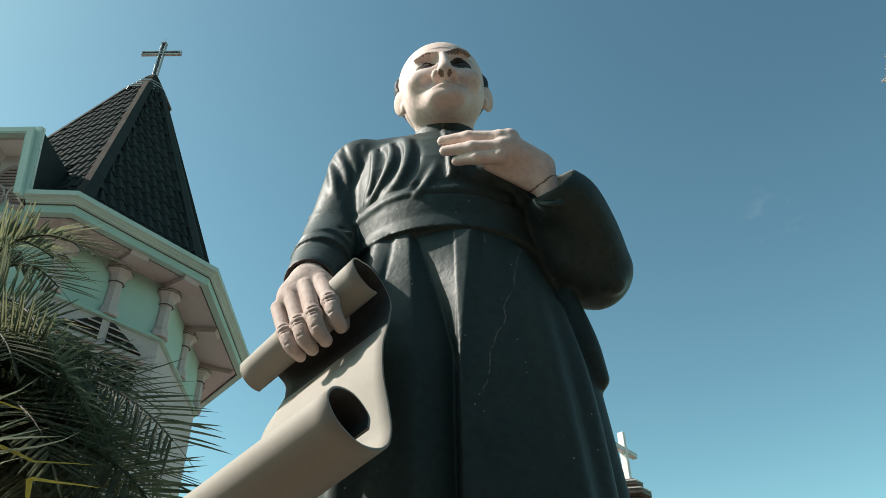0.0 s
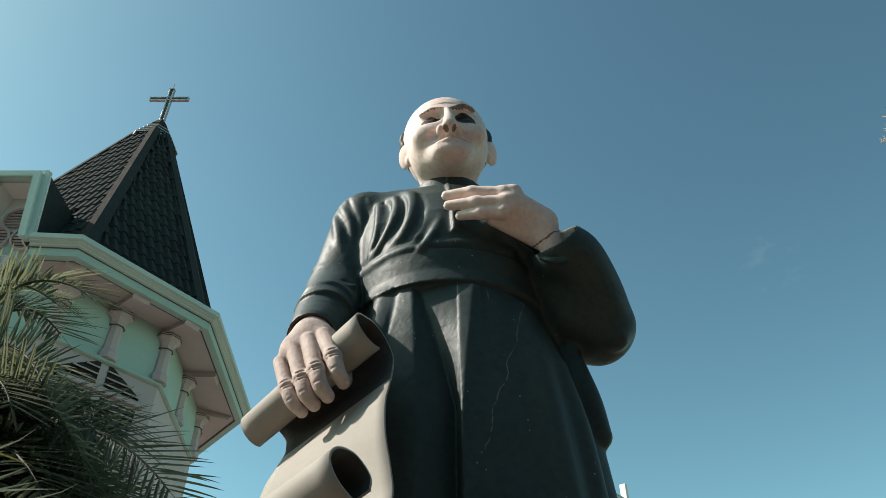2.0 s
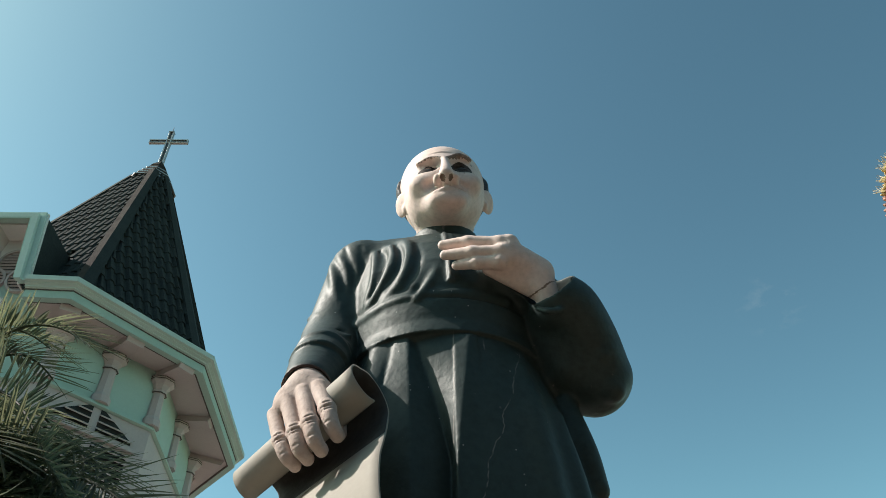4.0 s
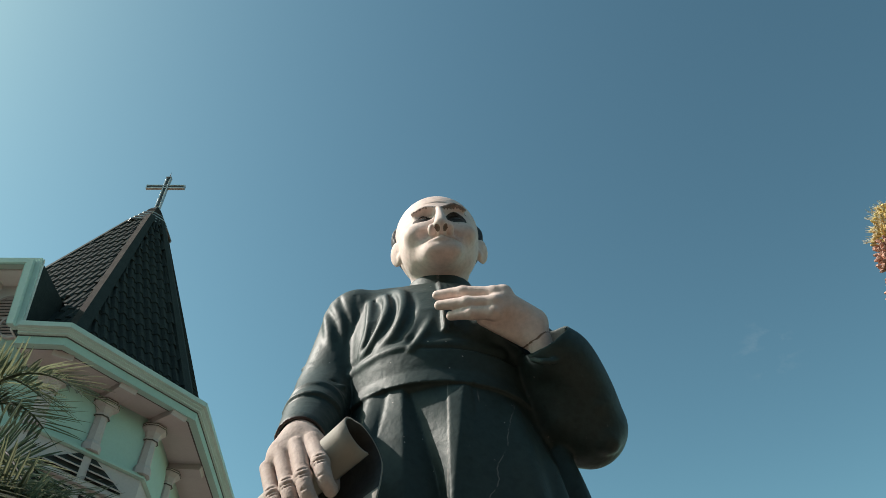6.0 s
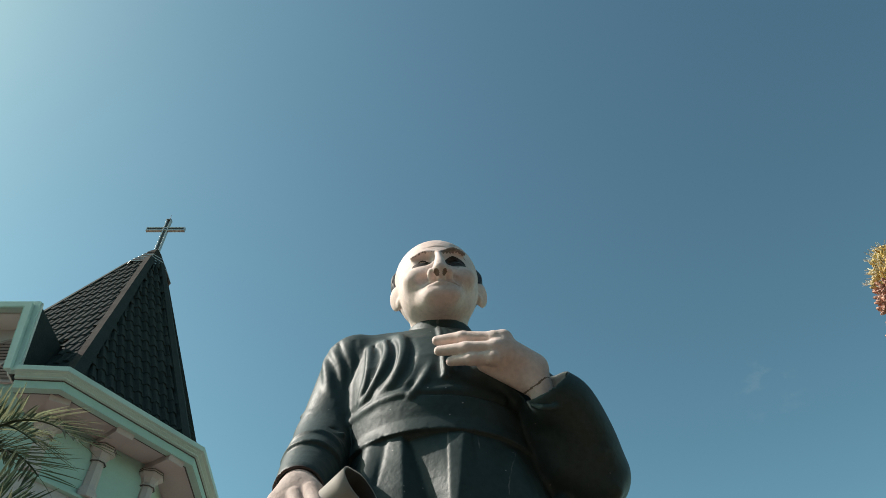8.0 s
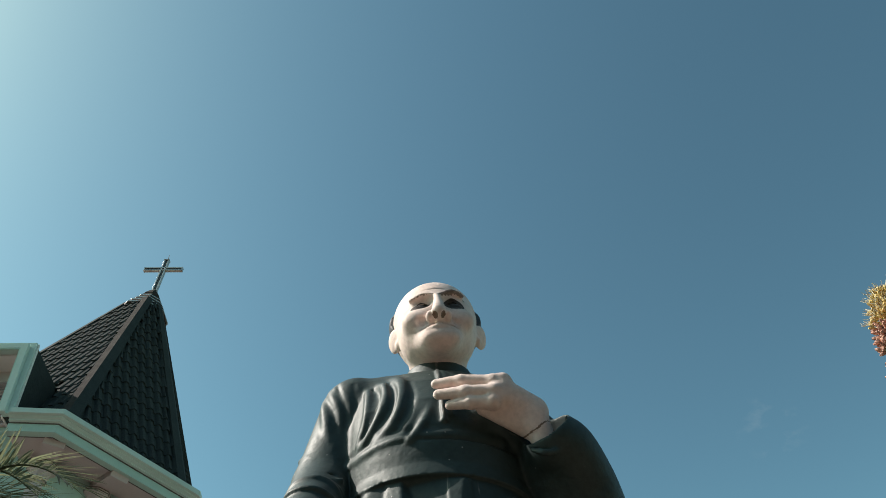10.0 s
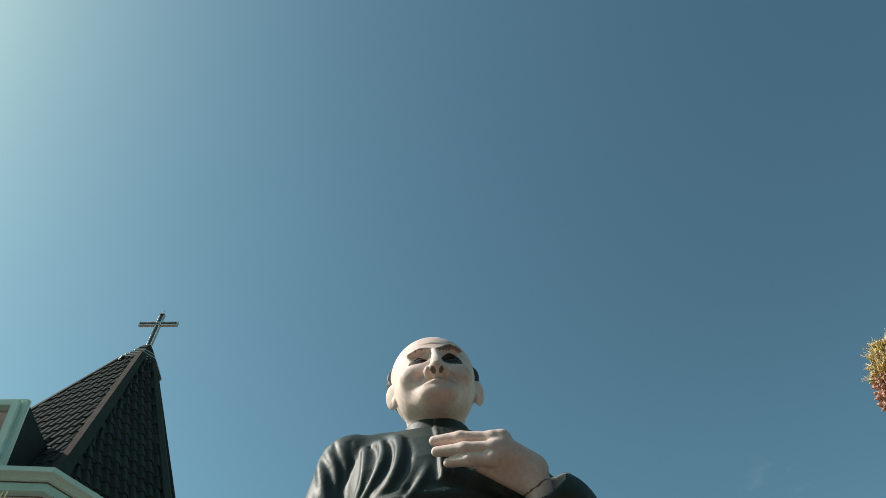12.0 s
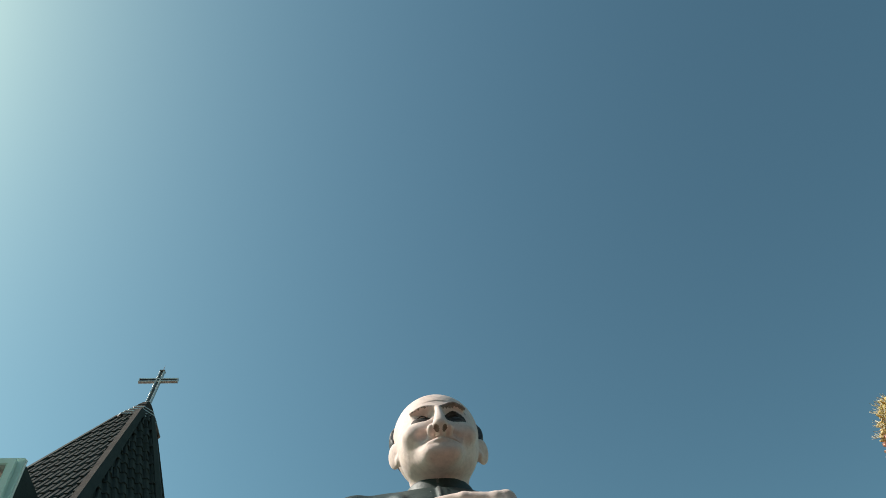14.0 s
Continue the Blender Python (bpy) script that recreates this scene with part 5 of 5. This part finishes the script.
def frond(bm, root, bend, tip, rng, twist=0.0, leaf=0.42, gap=0.040, width=0.0105):
    """One feather leaf: a stalk that arches from root over bend to tip, with a row of stiff leaflets on each side."""
    root, bend, tip = Vector(root), Vector(bend), Vector(tip)
    steps = 24
    pts = [root * (1 - f) ** 2 + bend * (2 * f * (1 - f)) + tip * f * f for f in (i / steps for i in range(steps + 1))]
    tube(bm, pts, [0.020 * (1 - 0.85 * i / steps) + 0.002 for i in range(steps + 1)], 5)
    run = sum((b - a).length for a, b in zip(pts, pts[1:]))
    count = int(run * 0.84 / gap)
    for k in range(count):
        f = 0.16 + 0.84 * (k + 0.5) / count
        i = min(int(f * steps), steps - 1)
        ahead = (pts[i + 1] - pts[i]).normalized()
        flat = Vector((-ahead.y, ahead.x, 0)).normalized() if abs(ahead.z) < 0.98 else Vector((0, 1, 0))
        side = Matrix.Rotation(twist, 3, ahead) @ flat
        up = ahead.cross(side)
        if up.z < 0:
            up = -up
        size = leaf * (0.50 + 0.62 * math.sin(math.pi * (0.12 + 0.70 * f)))
        for s in (-1, 1):
            at = pts[i].lerp(pts[i + 1], min(1.0, max(0.0, f * steps - i + rng.uniform(-0.2, 0.2))))
            lean = 0.55 + 0.75 * f ** 2 + rng.uniform(-0.10, 0.10)
            out = (side * s + ahead * lean + up * (0.26 + rng.uniform(-0.16, 0.16))).normalized()
            blade(bm, at, out, up, size * rng.uniform(0.82, 1.10), width * rng.uniform(0.8, 1.15), rng.uniform(0.0, 0.10))
    blade(bm, pts[-1], (pts[-1] - pts[-2]).normalized(), Vector((0, 0, 1)), leaf * 0.6, width, 0.05)


rng = random.Random(11)
CROWN = Vector((-3.52, 4.35, 3.65))
feather_palm = empty("feather_palm", Matrix.Identity(4), "dense dark green feather palm before the tower", "palm")
bm = bmesh.new()
rings = []
for i in range(30):
    z, r = 0.004 + CROWN.z * i / 30, 0.15 + 0.05 * (1 - i / 30) ** 3
    rings += [(r, z), (r + 0.02, z + CROWN.z / 30 * 0.85)]
lathe(bm, rings + [(0.10, CROWN.z + 0.1)], 12, Matrix.Translation((CROWN.x, CROWN.y, 0)))
part("trunk", bm, BARK, feather_palm, "ringed brown trunk")
# fronds over the yard: bend, tip and twist of the leaf
OUTER = [((-3.41, 4.28, 5.60), (-2.48, 4.20, 4.88), 30), ((-3.80, 4.50, 5.75), (-2.85, 4.40, 4.98), 10), ((-2.34, 4.07, 4.25), (-1.52, 3.90, 3.36), 48),
         ((-1.90, 3.92, 3.61), (-1.45, 3.80, 2.85), 60), ((-2.55, 4.28, 4.55), (-2.04, 4.3, 3.87), 30), ((-2.43, 4.18, 4.17), (-1.83, 4.10, 3.18), 25)]
INNER = [((-3.06, 4.53, 5.13), (-2.53, 4.6, 4.19), 10), ((-2.62, 3.77, 4.41), (-1.97, 3.70, 3.48), -20), ((-2.12, 3.77, 3.25), (-1.71, 3.70, 2.71), 35),
         ((-3.06, 3.97, 4.89), (-2.30, 3.70, 3.90), -35), ((-2.41, 3.68, 3.84), (-1.95, 3.50, 3.09), 15), ((-2.80, 4.62, 4.75), (-2.32, 4.80, 3.82), 40), ((-2.59, 4.32, 4.01), (-2.12, 4.20, 3.09), 50)]
# young fronds in the middle of the crown and those on its far side
REST = []
for k in range(58):
    a = radians(rng.uniform(-40, 60)) if k < 44 else radians(rng.uniform(70, 290))
    far, high = rng.uniform(0.85, 1.5), rng.uniform(-1.2, 0.05)
    tip = CROWN + Vector((math.cos(a) * far, math.sin(a) * far, high))
    REST.append((CROWN.lerp(tip, 0.5) + Vector((0, 0, rng.uniform(0.5, 1.0))), tip, rng.uniform(-60, 60)))
# a second layer under the outer ones
UNDER = [(Vector(bend) + Vector((rng.uniform(-0.25, -0.05), rng.uniform(-0.1, 0.3), rng.uniform(-0.30, -0.08))), Vector(tip) + Vector((rng.uniform(-0.35, -0.10), rng.uniform(-0.1, 0.3), rng.uniform(-0.25, 0.05))), twist + rng.uniform(-30, 30))
         for bend, tip, twist in OUTER + INNER]
for bend, tip, twist in OUTER + INNER + UNDER + REST:
    bm = bmesh.new()
    frond(bm, CROWN, bend, tip, rng, radians(twist))
    part("frond", bm, LEAF, feather_palm)

# ---- yellowing strap leaves of a lower plant nearer the path ----
young = empty("young_palm", Matrix.Identity(4), "young palm with pale and yellow sunlit leaves", "palm")
bm = bmesh.new()
lathe(bm, [(0.075, 0.004), (0.085, 0.10), (0.065, 0.9), (0.070, 1.6), (0.045, 2.45), (0.02, 2.60)], 10, Matrix.Translation((-2.05, 2.62, 0)))
part("trunk", bm, BARK, young, "short brown trunk")


def strap(line, width, mat, label=""):
    """A long narrow leaf along a bent line, folded along its middle."""
    line = [Vector(p) for p in line]
    if len(line) == 2:
        line = [line[0].lerp(line[1], f) + Vector((0, 0, 0.05 * math.sin(math.pi * f))) for f in (0, 0.33, 0.67, 1)]
    bm, rows = bmesh.new(), []
    for i, p in enumerate(line):
        f = i / (len(line) - 1)
        ahead = (line[min(i + 1, len(line) - 1)] - line[max(i - 1, 0)]).normalized()
        wide = ahead.cross(Vector((0.1, -0.85, 0.5))).normalized()
        w = width * (0.6 + 1.2 * f if f < 0.34 else 1.0 - 0.94 * max(0.0, (f - 0.45) / 0.55))
        rows.append((bm.verts.new(p - wide * w), bm.verts.new(p + Vector((0, 0.4, -0.5)) * w), bm.verts.new(p + wide * w)))
    for a, b in zip(rows, rows[1:]):
        bm.faces.new((a[0], a[1], b[1], b[0]))
        bm.faces.new((a[1], a[2], b[2], b[1]))
    part("leaf", bm, mat, young, label)


HEART = Vector((-2.05, 2.62, 2.58))
for line in (((-1.756, 2.60, 3.011), (-1.686, 2.60, 3.046), (-1.630, 2.60, 3.098)), ((-1.716, 2.60, 2.889), (-1.660, 2.60, 2.915), (-1.599, 2.60, 2.943)),
             ((-1.702, 2.60, 2.844), (-1.616, 2.60, 2.866), (-1.525, 2.60, 2.886)), ((-1.678, 2.58, 2.835), (-1.572, 2.58, 2.840), (-1.454, 2.58, 2.840)),
             ((-1.685, 2.60, 2.793), (-1.549, 2.60, 2.810), (-1.457, 2.60, 2.836), (-1.402, 2.60, 2.869)), ((-1.70, 2.55, 2.70), (-1.62, 2.54, 2.73), (-1.545, 2.54, 2.75))):
    strap((HEART, HEART.lerp(Vector(line[0]), 0.5) + Vector((0, 0, 0.01))) + line, 0.0085, LEAF_PALE, "pale leaf")
for tip in ((-2.2, 2.1, 3.05), (-2.5, 2.5, 3.0), (-2.4, 3.0, 3.05), (-1.9, 3.1, 3.0)):
    strap((HEART, tip), 0.010, LEAF_PALE)
strap((HEART, (-1.90, 2.60, 2.90), (-1.751, 2.60, 2.995), (-1.668, 2.60, 2.966), (-1.596, 2.60, 2.942)), 0.007, LEAF_DRY, "yellow leaf")
strap((HEART, (-1.83, 2.61, 2.80), (-1.692, 2.60, 2.814), (-1.62, 2.60, 2.785), (-1.546, 2.60, 2.752), (-1.42, 2.60, 2.744), (-1.299, 2.60, 2.734)), 0.009, LEAF_DRY, "yellow leaf")
strap((HEART, (-1.70, 2.60, 2.42), (-1.525, 2.60, 2.60), (-1.542, 2.60, 2.686), (-1.536, 2.60, 2.688), (-1.45, 2.60, 2.674), (-1.35, 2.60, 2.661), (-1.268, 2.60, 2.648)), 0.012, LEAF_DRY, "broken bright yellow leaf")
strap((HEART, (-1.80, 2.60, 2.62), (-1.60, 2.60, 2.60), (-1.50, 2.60, 2.585)), 0.009, LEAF_DRY, "yellow leaf")

# ---- flower spike beside the path ----
spike = empty("flower_stalk", pose(1.924, 2.0, -0.035), "tall stalk with yellow flower clusters and white stamens", "flower stalk")
FOOT_, TIP_ = Vector((-0.045, 0, 4.0)), Vector((0.125, 0, 4.38))
bm = bmesh.new()
tube(bm, [(0.10, 0, 0), (0.06, 0, 2.0), (0.0, 0, 3.7), FOOT_, FOOT_.lerp(TIP_, 0.5), FOOT_.lerp(TIP_, 0.92)], [0.035, 0.030, 0.022, 0.018, 0.014, 0.006], 8)
part("stem", bm, STALK, spike)
rng = random.Random(21)
for lo, hi, mat, name, at, wide, many in ((0.36, 1.0, BLOSSOM, "bloom", 0.0, 0.092, 420), (0.0, 0.40, BLOSSOM_OLD, "spent_bloom", 0.0, 0.072, 230), (-0.50, -0.18, BLOSSOM_OLD, "spent_bloom", 0.03, 0.05, 110)):
    bm, sm = bmesh.new(), bmesh.new()
    for k in range(many):
        f = rng.uniform(lo, hi)
        c = FOOT_.lerp(TIP_, f) + Vector((at, 0, 0))
        r = wide * (1.0 if f < 0.7 else 1.0 - 0.9 * (f - 0.7)) * rng.uniform(0.35, 1.0)
        a = rng.uniform(0, math.tau)
        d = Vector((math.cos(a), math.sin(a), rng.uniform(-0.1, 0.7))).normalized()
        s, e = c + d * max(0.012, r - 0.03), c + d * r
        tube(bm, [s, s.lerp(e, 0.7), e], [0.003, 0.008, 0.004], 5)
        if mat is BLOSSOM and rng.random() < 0.5:
            for _ in range(2):
                j = Vector((rng.uniform(-1, 1), rng.uniform(-1, 1), rng.uniform(-0.2, 1))) * 0.014
                tube(sm, [e, e + d * rng.uniform(0.012, 0.030) + j], [0.0012, 0.0012], 3)
    # short stalk that carries the cluster
    tube(bm, [(0.0, 0, 3.75), FOOT_.lerp(TIP_, (lo + hi) / 2) + Vector((at, 0, 0))], [0.010, 0.006], 5)
    cl = tagged(part(name, bm, mat, spike), kind="stuff")
    if mat is BLOSSOM:
        tagged(part("stamen_tuft", sm, STAMEN, cl, "thin white stamens"), kind="stuff")
    else:
        sm.free()
